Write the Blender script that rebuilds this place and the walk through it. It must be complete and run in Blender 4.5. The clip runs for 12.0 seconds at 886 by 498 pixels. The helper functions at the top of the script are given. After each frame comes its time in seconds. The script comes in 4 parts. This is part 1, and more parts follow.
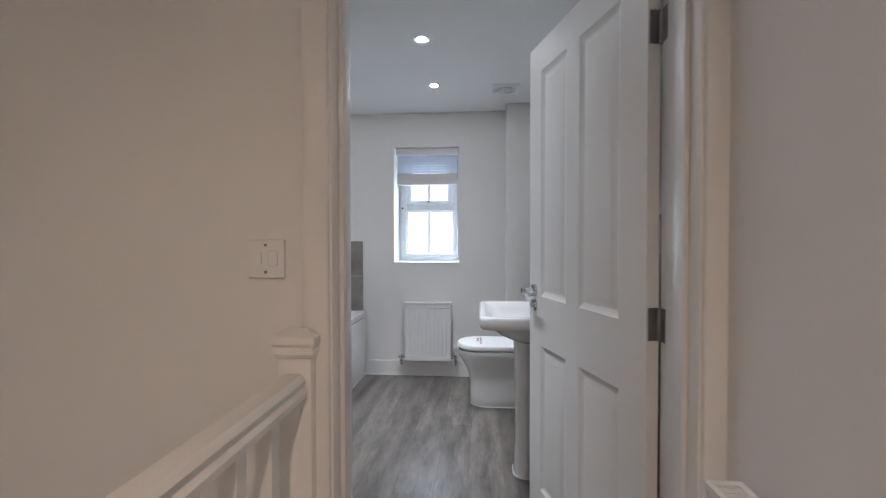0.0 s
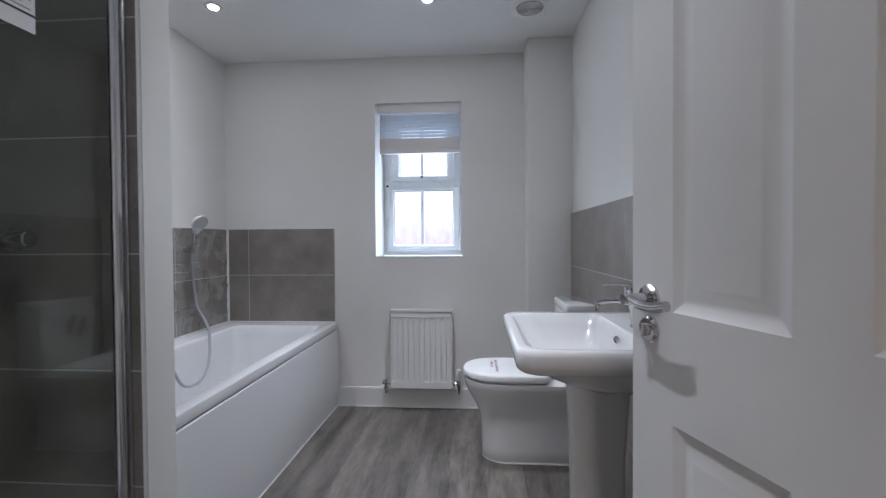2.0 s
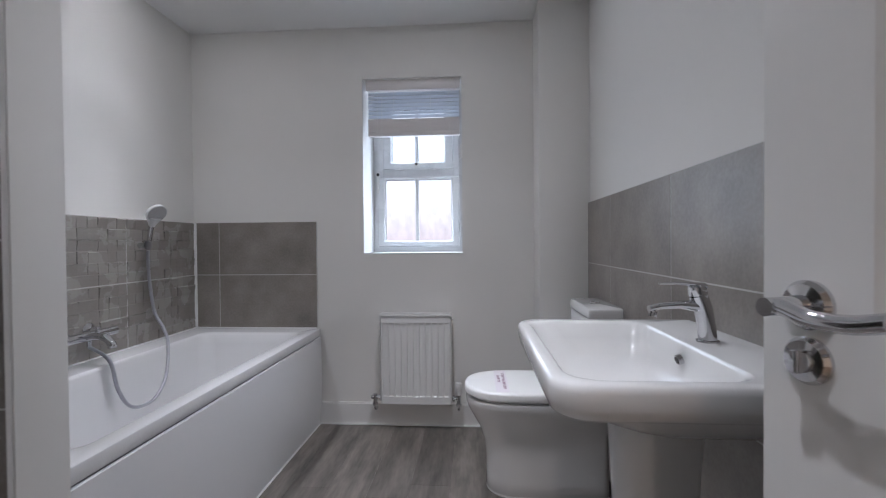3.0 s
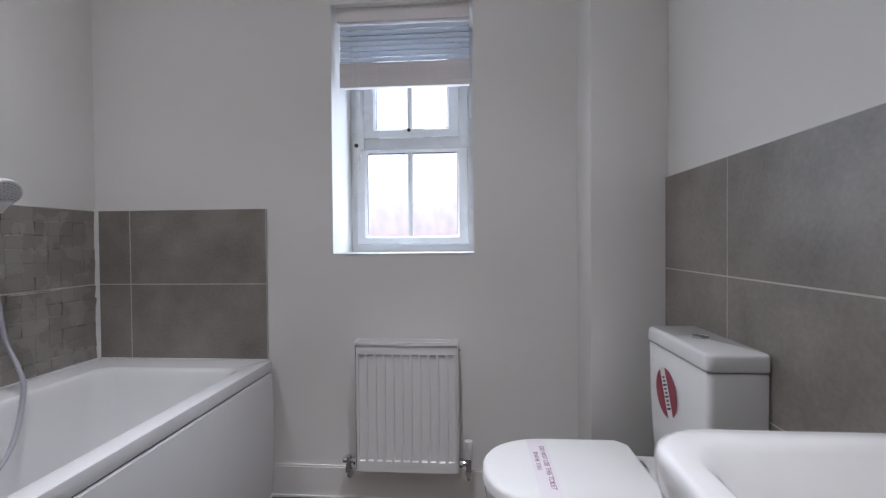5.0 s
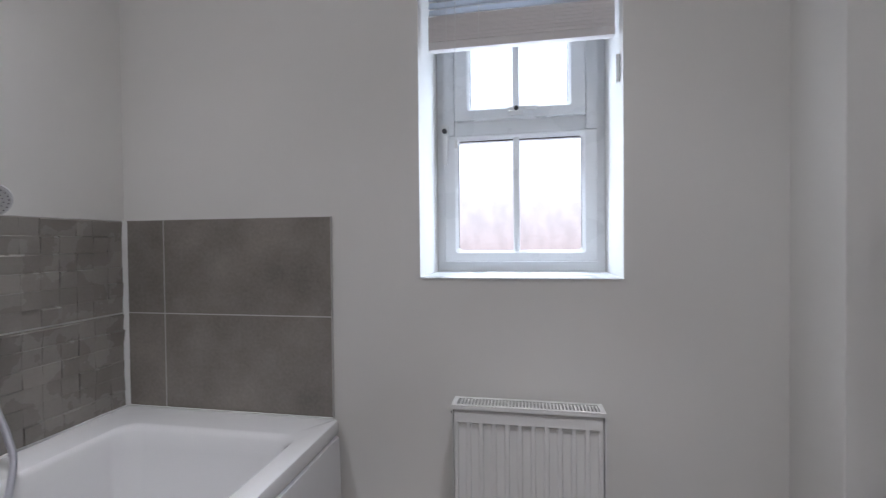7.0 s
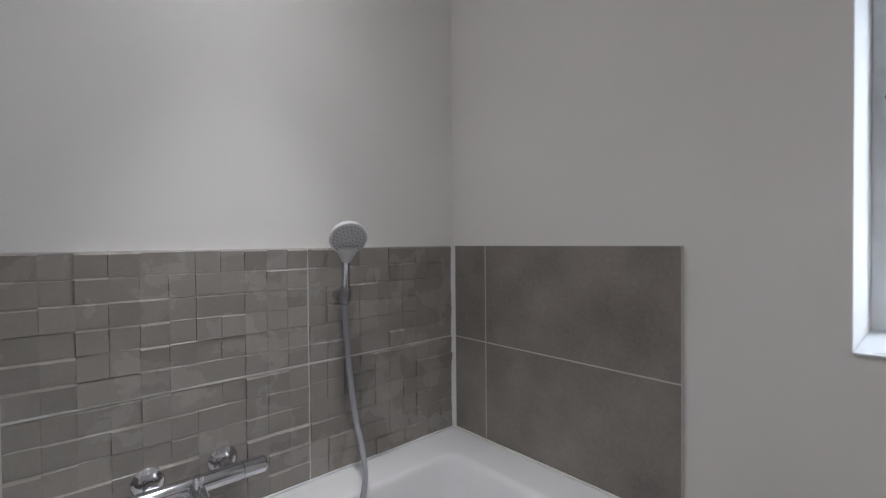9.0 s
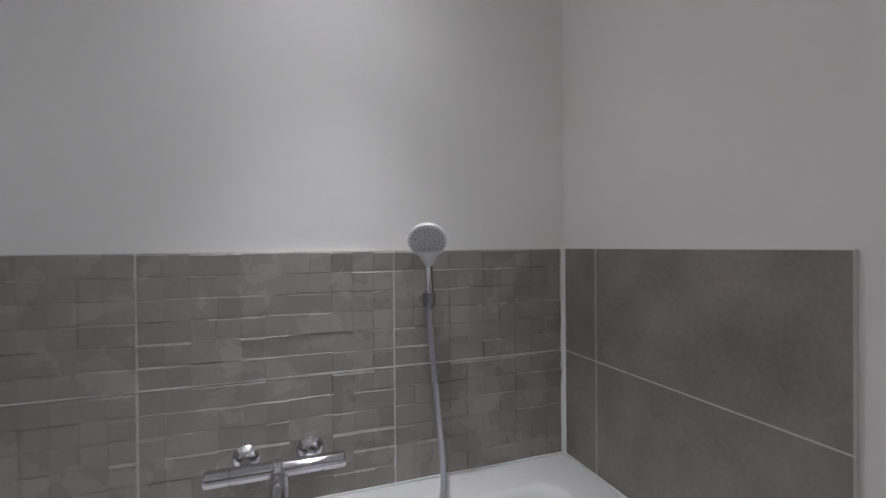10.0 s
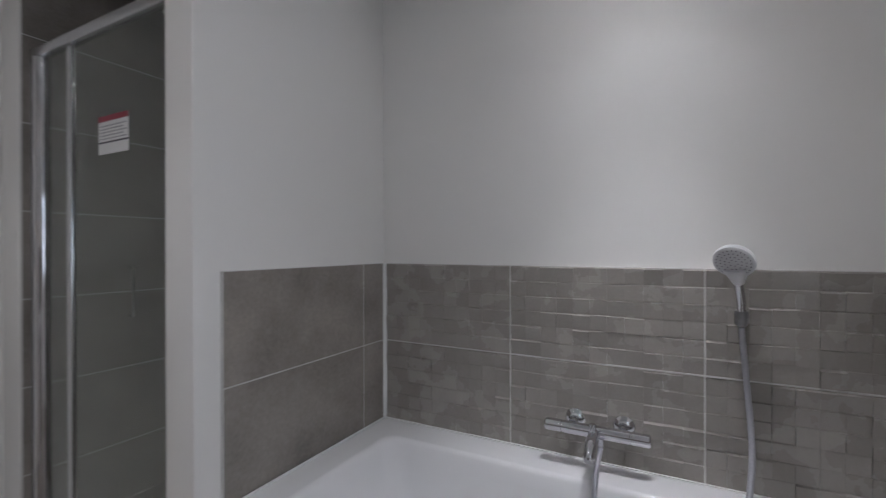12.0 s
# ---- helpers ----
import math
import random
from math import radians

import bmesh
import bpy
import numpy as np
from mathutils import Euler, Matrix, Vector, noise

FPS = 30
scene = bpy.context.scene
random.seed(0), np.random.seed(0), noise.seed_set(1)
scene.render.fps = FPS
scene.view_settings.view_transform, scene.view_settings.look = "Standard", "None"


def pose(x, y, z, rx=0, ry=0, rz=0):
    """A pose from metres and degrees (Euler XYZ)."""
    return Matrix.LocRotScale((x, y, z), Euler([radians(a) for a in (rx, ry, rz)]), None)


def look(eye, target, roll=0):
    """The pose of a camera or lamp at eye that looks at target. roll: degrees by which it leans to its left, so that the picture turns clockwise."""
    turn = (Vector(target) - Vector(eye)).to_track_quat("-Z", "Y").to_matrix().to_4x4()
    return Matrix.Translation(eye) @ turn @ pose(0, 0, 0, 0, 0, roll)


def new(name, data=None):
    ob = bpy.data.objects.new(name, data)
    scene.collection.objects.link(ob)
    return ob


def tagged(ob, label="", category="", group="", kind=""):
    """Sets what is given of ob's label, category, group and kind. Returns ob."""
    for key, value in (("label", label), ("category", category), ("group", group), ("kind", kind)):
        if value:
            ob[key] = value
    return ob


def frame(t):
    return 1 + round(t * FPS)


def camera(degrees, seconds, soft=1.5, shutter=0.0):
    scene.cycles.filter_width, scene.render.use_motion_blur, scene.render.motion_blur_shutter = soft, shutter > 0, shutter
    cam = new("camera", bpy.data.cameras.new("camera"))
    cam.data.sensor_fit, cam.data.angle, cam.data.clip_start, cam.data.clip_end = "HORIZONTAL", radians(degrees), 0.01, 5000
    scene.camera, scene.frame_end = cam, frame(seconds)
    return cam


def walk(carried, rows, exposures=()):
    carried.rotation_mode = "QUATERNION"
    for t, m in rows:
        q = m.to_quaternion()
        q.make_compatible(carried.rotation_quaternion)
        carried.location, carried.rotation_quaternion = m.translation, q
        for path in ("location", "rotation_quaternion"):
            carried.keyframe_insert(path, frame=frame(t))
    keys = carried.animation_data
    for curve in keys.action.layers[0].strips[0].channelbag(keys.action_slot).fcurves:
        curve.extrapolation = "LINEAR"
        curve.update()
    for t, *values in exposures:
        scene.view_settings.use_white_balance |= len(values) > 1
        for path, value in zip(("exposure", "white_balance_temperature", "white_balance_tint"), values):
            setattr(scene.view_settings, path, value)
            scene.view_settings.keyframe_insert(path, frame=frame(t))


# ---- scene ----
cam = camera(89.6, 12.0, soft=1.2, shutter=0.3)
PATH = [
    (0, (0.071, 0.141, 1.211), (-0.099, 2.134, 1.174), -0.1),
    (0.5, (0.008, 0.43, 1.189), (-0.155, 2.423, 1.155), -0.2),
    (1, (-0.004, 0.672, 1.157), (-0.161, 2.666, 1.123), -0.2),
    (1.5, (0.004, 0.907, 1.134), (-0.155, 2.9, 1.104), -0.3),
    (2, (-0.031, 1.137, 1.116), (-0.181, 3.131, 1.082), -0.4),
    (2.5, (-0.052, 1.328, 1.102), (-0.198, 3.323, 1.074), -0.4),
    (3, (-0.057, 1.502, 1.076), (-0.197, 3.497, 1.048), -0.5),
    (5, (-0.118, 2.291, 1.062), (-0.265, 4.285, 1.031), -0.5),
    (5.5, (-0.162, 2.486, 1.075), (-0.311, 4.481, 1.061), -0.4),
    (6, (-0.262, 2.615, 1.114), (-0.413, 4.609, 1.085), -0.4),
    (6.5, (-0.348, 2.724, 1.113), (-0.545, 4.714, 1.085), -0.5),
    (8.5, (-0.527, 2.933, 1.212), (-1.775, 4.495, 1.164), -0.6),
    (9, (-0.603, 3.033, 1.221), (-2.097, 4.363, 1.19), -0.5),
    (9.5, (-0.605, 3.145, 1.229), (-2.279, 4.239, 1.211), -0.5),
    (10, (-0.562, 3.288, 1.219), (-2.45, 3.949, 1.206), -0.5),
    (10.5, (-0.452, 3.373, 1.23), (-2.448, 3.496, 1.213), -0.4),
    (11, (-0.394, 3.422, 1.247), (-2.371, 3.116, 1.245), -0.2),
    (11.5, (-0.347, 3.455, 1.266), (-2.243, 2.818, 1.26), -0.1),
    (12, (-0.232, 3.494, 1.27), (-1.999, 2.559, 1.266), -0.1),
]
EXPOSURES = [(0, 0.44, 5780, 10), (0.5, 0.36, 5740, 10), (1.0, 0.27, 5620, 10), (2.0, 0.15, 5700, 12), (3.0, 0.05, 5900, 14), (5.5, 0.05, 6000, 15), (8.5, -0.04, 6150, 13), (9.5, -0.06, 6200, 13), (10.5, -0.08, 6000, 14), (12.0, -0.10, 6050, 14)]
walk(cam, [(t, look(eye, target, roll)) for t, eye, target, roll in PATH], EXPOSURES)

# ---- world and lights ----
world = bpy.data.worlds.new("sky")
scene.world = world
world.use_nodes = True
wn, wl = world.node_tree.nodes, world.node_tree.links
sky = wn.new("ShaderNodeTexSky")
sky.sky_type, sky.sun_disc, sky.sun_elevation, sky.sun_rotation = "NISHITA", False, radians(30), radians(200)
wl.new(sky.outputs[0], wn["Background"].inputs[0])
wn["Background"].inputs[1].default_value = 0.10

CEIL = 2.35
SPOT_WATTS, BEAM_WATTS, SPOT_COLOUR = 14.0, 58.0, (1.0, 0.985, 0.975)
LANDING_WATTS, LANDING_COLOUR = 56.0, (1.0, 0.69, 0.47)
SKY_GLOW = 22.0
WINDOW_WATTS, WINDOW_COLOUR = 2.3, (0.80, 0.91, 1.0)
# the last, by the door, is unseen: assumed from the spacing of the others
DOWNLIGHTS = [(-1.396, 3.395, 0.68, 0.80), (-0.273, 3.41, 1.0, 0.9), (-0.262, 2.66, 1.0, 0.72), (-0.262, 1.85, 0.95, 0.7)]   # place, wide glow, beam


def spot(x, y, z, watts, colour, size=104):
    data = bpy.data.lights.new("lamp_glow", "SPOT")
    data.energy, data.color, data.spot_size, data.spot_blend, data.shadow_soft_size = watts, colour, radians(size), 1.0, 0.022
    ob = new("lamp_glow", data)
    ob.location = (x, y, z)
    return ob


# area lamp added inside the panes under the blind, standing in for sky light
daylight = bpy.data.lights.new("window_daylight", "AREA")
daylight.shape, daylight.size, daylight.size_y, daylight.energy, daylight.color = "RECTANGLE", 0.48, 0.64, WINDOW_WATTS, WINDOW_COLOUR
new("window_daylight", daylight).matrix_basis = pose(-0.424, 4.345, 1.385, -90, 0, 0)


# ---- materials ----
def material(name, colour, rough=0.5, metal=0.0, vary=0.06, scale=6.0, fine=120.0, bump=0.05, coat=0.0, spec=0.5, random_tone=0.0, stretch=(1, 1, 1), depth=0.002, islands=0.0, detail=5):
    m = bpy.data.materials.new(name)
    m.use_nodes = True
    n, l = m.node_tree.nodes, m.node_tree.links
    b = n["Principled BSDF"]
    b.inputs["Metallic"].default_value = metal
    b.inputs["Specular IOR Level"].default_value = spec
    b.inputs["Coat Weight"].default_value = coat
    b.inputs["Coat Roughness"].default_value = 0.04
    co = n.new("ShaderNodeTexCoord")
    mp = n.new("ShaderNodeMapping")
    mp.inputs["Scale"].default_value = stretch
    l.new(co.outputs["Object"], mp.inputs[0])
    big, small = n.new("ShaderNodeTexNoise"), n.new("ShaderNodeTexNoise")
    big.inputs["Scale"].default_value, big.inputs["Detail"].default_value = scale, detail
    small.inputs["Scale"].default_value, small.inputs["Detail"].default_value = fine, 3
    l.new(mp.outputs[0], big.inputs[0])
    l.new(mp.outputs[0], small.inputs[0])
    mix = n.new("ShaderNodeMix")
    mix.data_type = "FLOAT"
    mix.inputs[0].default_value = 0.3
    l.new(big.outputs[0], mix.inputs[2])
    l.new(small.outputs[0], mix.inputs[3])
    ramp = n.new("ShaderNodeMapRange")
    ramp.inputs[1].default_value, ramp.inputs[2].default_value = 0.3, 0.7
    ramp.inputs[3].default_value, ramp.inputs[4].default_value = 1 - vary, 1 + vary
    l.new(mix.outputs[0], ramp.inputs[0])
    tone = ramp.outputs[0]
    if random_tone:
        info, rr, mul = n.new("ShaderNodeObjectInfo"), n.new("ShaderNodeMapRange"), n.new("ShaderNodeMath")
        rr.inputs[3].default_value, rr.inputs[4].default_value = 1 - random_tone, 1 + random_tone
        l.new(info.outputs["Random"], rr.inputs[0])
        mul.operation = "MULTIPLY"
        l.new(tone, mul.inputs[0])
        l.new(rr.outputs[0], mul.inputs[1])
        tone = mul.outputs[0]
    if islands:
        geo, ri, mu = n.new("ShaderNodeNewGeometry"), n.new("ShaderNodeMapRange"), n.new("ShaderNodeMath")
        ri.inputs[3].default_value, ri.inputs[4].default_value = 1 - islands, 1 + islands
        l.new(geo.outputs["Random Per Island"], ri.inputs[0])
        mu.operation = "MULTIPLY"
        l.new(tone, mu.inputs[0])
        l.new(ri.outputs[0], mu.inputs[1])
        tone = mu.outputs[0]
    sc = n.new("ShaderNodeVectorMath")
    sc.operation = "SCALE"
    sc.inputs[0].default_value = colour
    l.new(tone, sc.inputs["Scale"])
    l.new(sc.outputs[0], b.inputs["Base Color"])
    rg = n.new("ShaderNodeMapRange")
    rg.inputs[3].default_value, rg.inputs[4].default_value = max(0.02, rough * 0.85), min(1, rough * 1.15)
    l.new(big.outputs[0], rg.inputs[0])
    l.new(rg.outputs[0], b.inputs["Roughness"])
    if bump:
        bp = n.new("ShaderNodeBump")
        bp.inputs["Strength"].default_value, bp.inputs["Distance"].default_value = bump, depth
        l.new(mix.outputs[0], bp.inputs["Height"])
        l.new(bp.outputs[0], b.inputs["Normal"])
    return m


WALL = material("wall_paint", (0.80, 0.79, 0.765), 0.65, vary=0.015, scale=2.5, fine=260, bump=0.12, spec=0.3)
CEILING = material("ceiling_paint", (0.80, 0.80, 0.79), 0.8, vary=0.012, scale=2.0, fine=200, bump=0.08, spec=0.2)
GLOSS = material("gloss_paint", (0.80, 0.79, 0.77), 0.32, vary=0.015, scale=4, fine=90, bump=0.05)
SATIN = material("door_paint", (0.78, 0.78, 0.77), 0.42, vary=0.012, scale=3, fine=150, bump=0.06, stretch=(1, 1, 0.15))
TILE = material("stone_tile", (0.262, 0.237, 0.214), 0.36, vary=0.30, scale=6, fine=90, bump=0.22, random_tone=0.07)
TILE_RELIEF = material("relief_tile", (0.312, 0.291, 0.268), 0.27, vary=0.09, scale=9, fine=110, bump=0.3, random_tone=0.04, islands=0.075)
GROUT = material("grout", (0.60, 0.59, 0.575), 0.8, vary=0.06, scale=12, fine=150, bump=0.3)
SEALANT = material("silicone", (0.80, 0.80, 0.79), 0.35, vary=0.02, bump=0.0)
CERAMIC = material("ceramic", (0.77, 0.77, 0.765), 0.10, vary=0.01, scale=3, bump=0.0, coat=0.15)
ACRYLIC = material("acrylic", (0.75, 0.75, 0.755), 0.14, vary=0.01, scale=3, bump=0.0, coat=0.4)
PANEL = material("bath_panel_acrylic", (0.78, 0.78, 0.79), 0.22, vary=0.012, scale=2, fine=40, bump=0.03)
PLASTIC = material("white_plastic", (0.80, 0.80, 0.79), 0.32, vary=0.015, bump=0.02)
UPVC = material("window_plastic", (0.80, 0.81, 0.82), 0.28, vary=0.012, bump=0.02)
ENAMEL = material("radiator_enamel", (0.79, 0.79, 0.78), 0.3, vary=0.012, scale=5, bump=0.02)
CHROME = material("chrome", (0.64, 0.64, 0.66), 0.07, metal=1.0, vary=0.03, scale=20, bump=0.0)
ALUMINIUM = material("polished_aluminium", (0.68, 0.68, 0.69), 0.22, metal=1.0, vary=0.05, scale=10, bump=0.03, stretch=(1, 1, 0.05))
STEEL = material("brushed_steel", (0.32, 0.32, 0.33), 0.35, metal=1.0, vary=0.08, scale=30, bump=0.05)
DARK = material("dark_gap", (0.03, 0.03, 0.03), 0.6, vary=0.1, bump=0.0)
SATIN_SILVER = material("satin_silver", (0.66, 0.66, 0.67), 0.30, metal=0.3, vary=0.03, scale=20, bump=0.0)
HOSE = material("silver_hose", (0.42, 0.42, 0.46), 0.3, metal=0.35, vary=0.05, scale=60, bump=0.0)
RED = material("sticker_red", (0.27, 0.022, 0.045), 0.4, vary=0.05, bump=0.0)
PAPER = material("sticker_white", (0.74, 0.74, 0.73), 0.5, vary=0.02, bump=0.0)
INK = material("printed_ink", (0.05, 0.045, 0.06), 0.6, vary=0.05, bump=0.0)
GREY_INK = material("grey_print", (0.35, 0.36, 0.38), 0.6, vary=0.05, bump=0.0)
PINK_INK = material("tape_ink", (0.20, 0.05, 0.12), 0.6, vary=0.05, bump=0.0)
TAPE = material("white_tape", (0.78, 0.74, 0.78), 0.4, vary=0.02, bump=0.0)
def thin_slat():
    m = material("translucent_slat", (0.76, 0.77, 0.79), 0.4, vary=0.02, bump=0.0)
    n, l = m.node_tree.nodes, m.node_tree.links
    tr, mx, out = n.new("ShaderNodeBsdfTranslucent"), n.new("ShaderNodeMixShader"), n["Material Output"]
    tr.inputs[0].default_value = (0.70, 0.76, 0.84, 1)
    mx.inputs[0].default_value = 0.55
    l.new(n["Principled BSDF"].outputs[0], mx.inputs[1])
    l.new(tr.outputs[0], mx.inputs[2])
    l.new(mx.outputs[0], out.inputs[0])
    return m


SLAT = thin_slat()
RAILWHITE = material("blind_rail", (0.78, 0.75, 0.75), 0.45, vary=0.04, scale=20, fine=200, bump=0.1, stretch=(0.1, 1, 1))
CARPET = material("landing_carpet", (0.36, 0.32, 0.28), 0.95, vary=0.15, scale=30, fine=500, bump=0.6, spec=0.1)
BRICKRED = material("far_brick", (0.36, 0.22, 0.17), 0.85, vary=0.15, scale=2, bump=0.2)


def wood_floor():
    m = material("grey_oak_plank", (0.142, 0.126, 0.112), 0.31, vary=0.62, scale=4.8, fine=24, bump=0.08, random_tone=0.20, stretch=(3.0, 0.55, 1), detail=2.2)
    return m


PLANK = wood_floor()


def clear_glass(name, rough, tint):
    m = bpy.data.materials.new(name)
    m.use_nodes = True
    n, l = m.node_tree.nodes, m.node_tree.links
    b = n["Principled BSDF"]
    b.inputs["Base Color"].default_value = (*tint, 1)
    b.inputs["Transmission Weight"].default_value, b.inputs["Roughness"].default_value, b.inputs["IOR"].default_value = 1.0, rough, 1.45
    if rough > 0.1:
        no, bp = n.new("ShaderNodeTexNoise"), n.new("ShaderNodeBump")
        no.inputs["Scale"].default_value = 45
        bp.inputs["Strength"].default_value, bp.inputs["Distance"].default_value = 0.3, 0.003
        l.new(no.outputs[0], bp.inputs["Height"])
        l.new(bp.outputs[0], b.inputs["Normal"])
        # misted streaks running down the pane
        co, mp, st, rp = n.new("ShaderNodeTexCoord"), n.new("ShaderNodeMapping"), n.new("ShaderNodeTexNoise"), n.new("ShaderNodeValToRGB")
        mp.inputs["Scale"].default_value = (1, 1, 0.5)
        st.inputs["Scale"].default_value, st.inputs["Detail"].default_value = 26, 6
        rp.color_ramp.elements[0].position, rp.color_ramp.elements[0].color = 0.36, (*[c * 0.92 for c in tint], 1)
        rp.color_ramp.elements[1].position, rp.color_ramp.elements[1].color = 0.62, (*tint, 1)
        l.new(co.outputs["Object"], mp.inputs[0])
        l.new(mp.outputs[0], st.inputs[0])
        l.new(st.outputs[0], rp.inputs[0])
        l.new(rp.outputs[0], b.inputs["Base Color"])
    return m


FROSTED = clear_glass("obscured_glass", 0.15, (0.98, 0.99, 1.0))
SHOWER_GLASS = clear_glass("shower_glass", 0.0, (0.80, 0.84, 0.79))


def glow(name, colour, strength):
    m = bpy.data.materials.new(name)
    m.use_nodes = True
    b = m.node_tree.nodes["Principled BSDF"]
    b.inputs["Base Color"].default_value = (*colour, 1)
    b.inputs["Emission Color"].default_value, b.inputs["Emission Strength"].default_value = (*colour, 1), strength
    return m


LED = glow("led_lens", (1.0, 0.96, 0.93), 200.0)


# ---- mesh helpers ----
def world_of(ob):
    m = ob.matrix_parent_inverse @ ob.matrix_basis
    return world_of(ob.parent) @ m if ob.parent else ob.matrix_basis.copy()


def finish(name, bm, mat, smooth):
    me = bpy.data.meshes.new(name)
    bmesh.ops.recalc_face_normals(bm, faces=bm.faces)
    bm.to_mesh(me)
    bm.free()
    me.materials.append(mat)
    if smooth:
        for p in me.polygons:
            p.use_smooth = True
        me.set_sharp_from_angle(angle=radians(smooth))
    return me


def part(name, bm, mat, parent, label="", local=False, smooth=35):
    """One mesh under a thing or a part, written in world metres, or in the thing's own when local."""
    ob = new(name, finish(name, bm, mat, smooth))
    ob.parent = parent
    if not local:
        ob.matrix_parent_inverse = world_of(parent).inverted()
    return tagged(ob, label)


def thing(name, at, label, category, group="", kind=""):
    ob = new(name)
    ob.empty_display_size = 0.05
    ob.matrix_basis = at if isinstance(at, Matrix) else Matrix.Translation(at)
    return tagged(ob, label, category, group, kind)


def solid(name, bm, mat, label, category, kind="", group="", smooth=35):
    return tagged(new(name, finish(name, bm, mat, smooth)), label, category, group, kind)


def box(bm, x0, x1, y0, y1, z0, z1, bevel=0.0, seg=2):
    vs = [bm.verts.new((x, y, z)) for x in (x0, x1) for y in (y0, y1) for z in (z0, z1)]
    fs = [bm.faces.new([vs[i] for i in f]) for f in ((0, 1, 3, 2), (4, 6, 7, 5), (0, 4, 5, 1), (2, 3, 7, 6), (0, 2, 6, 4), (1, 5, 7, 3))]
    if bevel:
        es = list({e for f in fs for e in f.edges})
        bmesh.ops.bevel(bm, geom=es, offset=bevel, segments=seg, affect="EDGES", profile=0.6)
    return bm


def block(*a, **k):
    return box(bmesh.new(), *a, **k)


def blocks(*rows):
    bm = bmesh.new()
    for r in rows:
        box(bm, *r)
    return bm


def rods(bm, a, b, r0, r1=None, seg=24, cap=True):
    """A round bar from a to b, of radius r0 at a and r1 at b."""
    a, b = Vector(a), Vector(b)
    r1 = r0 if r1 is None else r1
    q = (b - a).to_track_quat("Z", "Y").to_matrix()
    rings = [[bm.verts.new(p + q @ Vector((r * math.cos(6.283185 * i / seg), r * math.sin(6.283185 * i / seg), 0))) for i in range(seg)] for p, r in ((a, r0), (b, r1))]
    for i in range(seg):
        j = (i + 1) % seg
        bm.faces.new((rings[0][i], rings[0][j], rings[1][j], rings[1][i]))
    if cap:
        bm.faces.new(rings[0][::-1])
        bm.faces.new(rings[1])
    return bm


def rod(*a, **k):
    return rods(bmesh.new(), *a, **k)


def lathe(profile, a, axis, seg=32, bm=None):
    """Rings of (radius, height) turned round an axis from a."""
    bm = bm or bmesh.new()
    a, q = Vector(a), Vector(axis).to_track_quat("Z", "Y").to_matrix()
    rings = [[bm.verts.new(a + q @ Vector((r * math.cos(6.283185 * i / seg), r * math.sin(6.283185 * i / seg), h))) for i in range(seg)] for r, h in profile]
    for r0, r1 in zip(rings, rings[1:]):
        for i in range(seg):
            j = (i + 1) % seg
            bm.faces.new((r0[i], r0[j], r1[j], r1[i]))
    bm.faces.new(rings[0][::-1])
    bm.faces.new(rings[-1])
    return bm


def outline(x0, x1, y0, y1, z, r, seg=6):
    """A level ring: a rectangle with round corners; r is one radius or four (x1y1, x0y1, x0y0, x1y0)."""
    rr = r if isinstance(r, (tuple, list)) else (r,) * 4
    pts = []
    for k, (cx, cy, s) in enumerate(((x1, y1, 0), (x0, y1, 90), (x0, y0, 180), (x1, y0, 270))):
        q = max(rr[k], 0.0005)
        ox, oy = cx - q if cx == x1 else cx + q, cy - q if cy == y1 else cy + q
        for i in range(seg + 1):
            an = radians(s + 90 * i / seg)
            pts.append((ox + q * math.cos(an), oy + q * math.sin(an), z))
    return pts


def loft(rings, first=True, last=True, bm=None):
    bm = bm or bmesh.new()
    vs = [[bm.verts.new(p) for p in ring] for ring in rings]
    n = len(vs[0])
    for a, b in zip(vs, vs[1:]):
        for i in range(n):
            j = (i + 1) % n
            bm.faces.new((a[i], a[j], b[j], b[i]))
    if first:
        bm.faces.new(vs[0][::-1])
    if last:
        bm.faces.new(vs[-1])
    return bm


def smooth_path(points, steps=10):
    out, p = [], [Vector(q) for q in points]
    p = [2 * p[0] - p[1]] + p + [2 * p[-1] - p[-2]]
    for i in range(1, len(p) - 2):
        for k in range(steps):
            t = k / steps
            out.append(0.5 * (2 * p[i] + (p[i + 1] - p[i - 1]) * t + (2 * p[i - 1] - 5 * p[i] + 4 * p[i + 1] - p[i + 2]) * t * t + (3 * p[i] - p[i - 1] - 3 * p[i + 1] + p[i + 2]) * t ** 3))
    return out + [p[-2]]


def tube(points, r, seg=12, steps=10, ribs=0.0):
    bm = bmesh.new()
    path = smooth_path(points, steps)
    rings, up = [], Vector((0.13, 0.31, 0.94)).normalized()
    for i, p in enumerate(path):
        d = (path[min(i + 1, len(path) - 1)] - path[max(i - 1, 0)]).normalized()
        u = (up - d * up.dot(d)).normalized()
        v = d.cross(u)
        up = u
        q = r * (1 + ribs * (i % 2))
        rings.append([tuple(p + (u * math.cos(6.283185 * k / seg) + v * math.sin(6.283185 * k / seg)) * q) for k in range(seg)])
    return loft(rings, bm=bm)


def lettering(words, height, mat, name):
    """A line of raised print as a mesh in its own x, y plane, centred."""
    cu = bpy.data.curves.new(name, "FONT")
    cu.body, cu.size, cu.extrude, cu.align_x, cu.align_y = words, height, 0.0002, "CENTER", "CENTER"
    tmp = bpy.data.objects.new(name, cu)
    scene.collection.objects.link(tmp)
    me = bpy.data.meshes.new_from_object(tmp.evaluated_get(bpy.context.evaluated_depsgraph_get()))
    bpy.data.objects.remove(tmp)
    me.materials.clear()
    me.materials.append(mat)
    return me


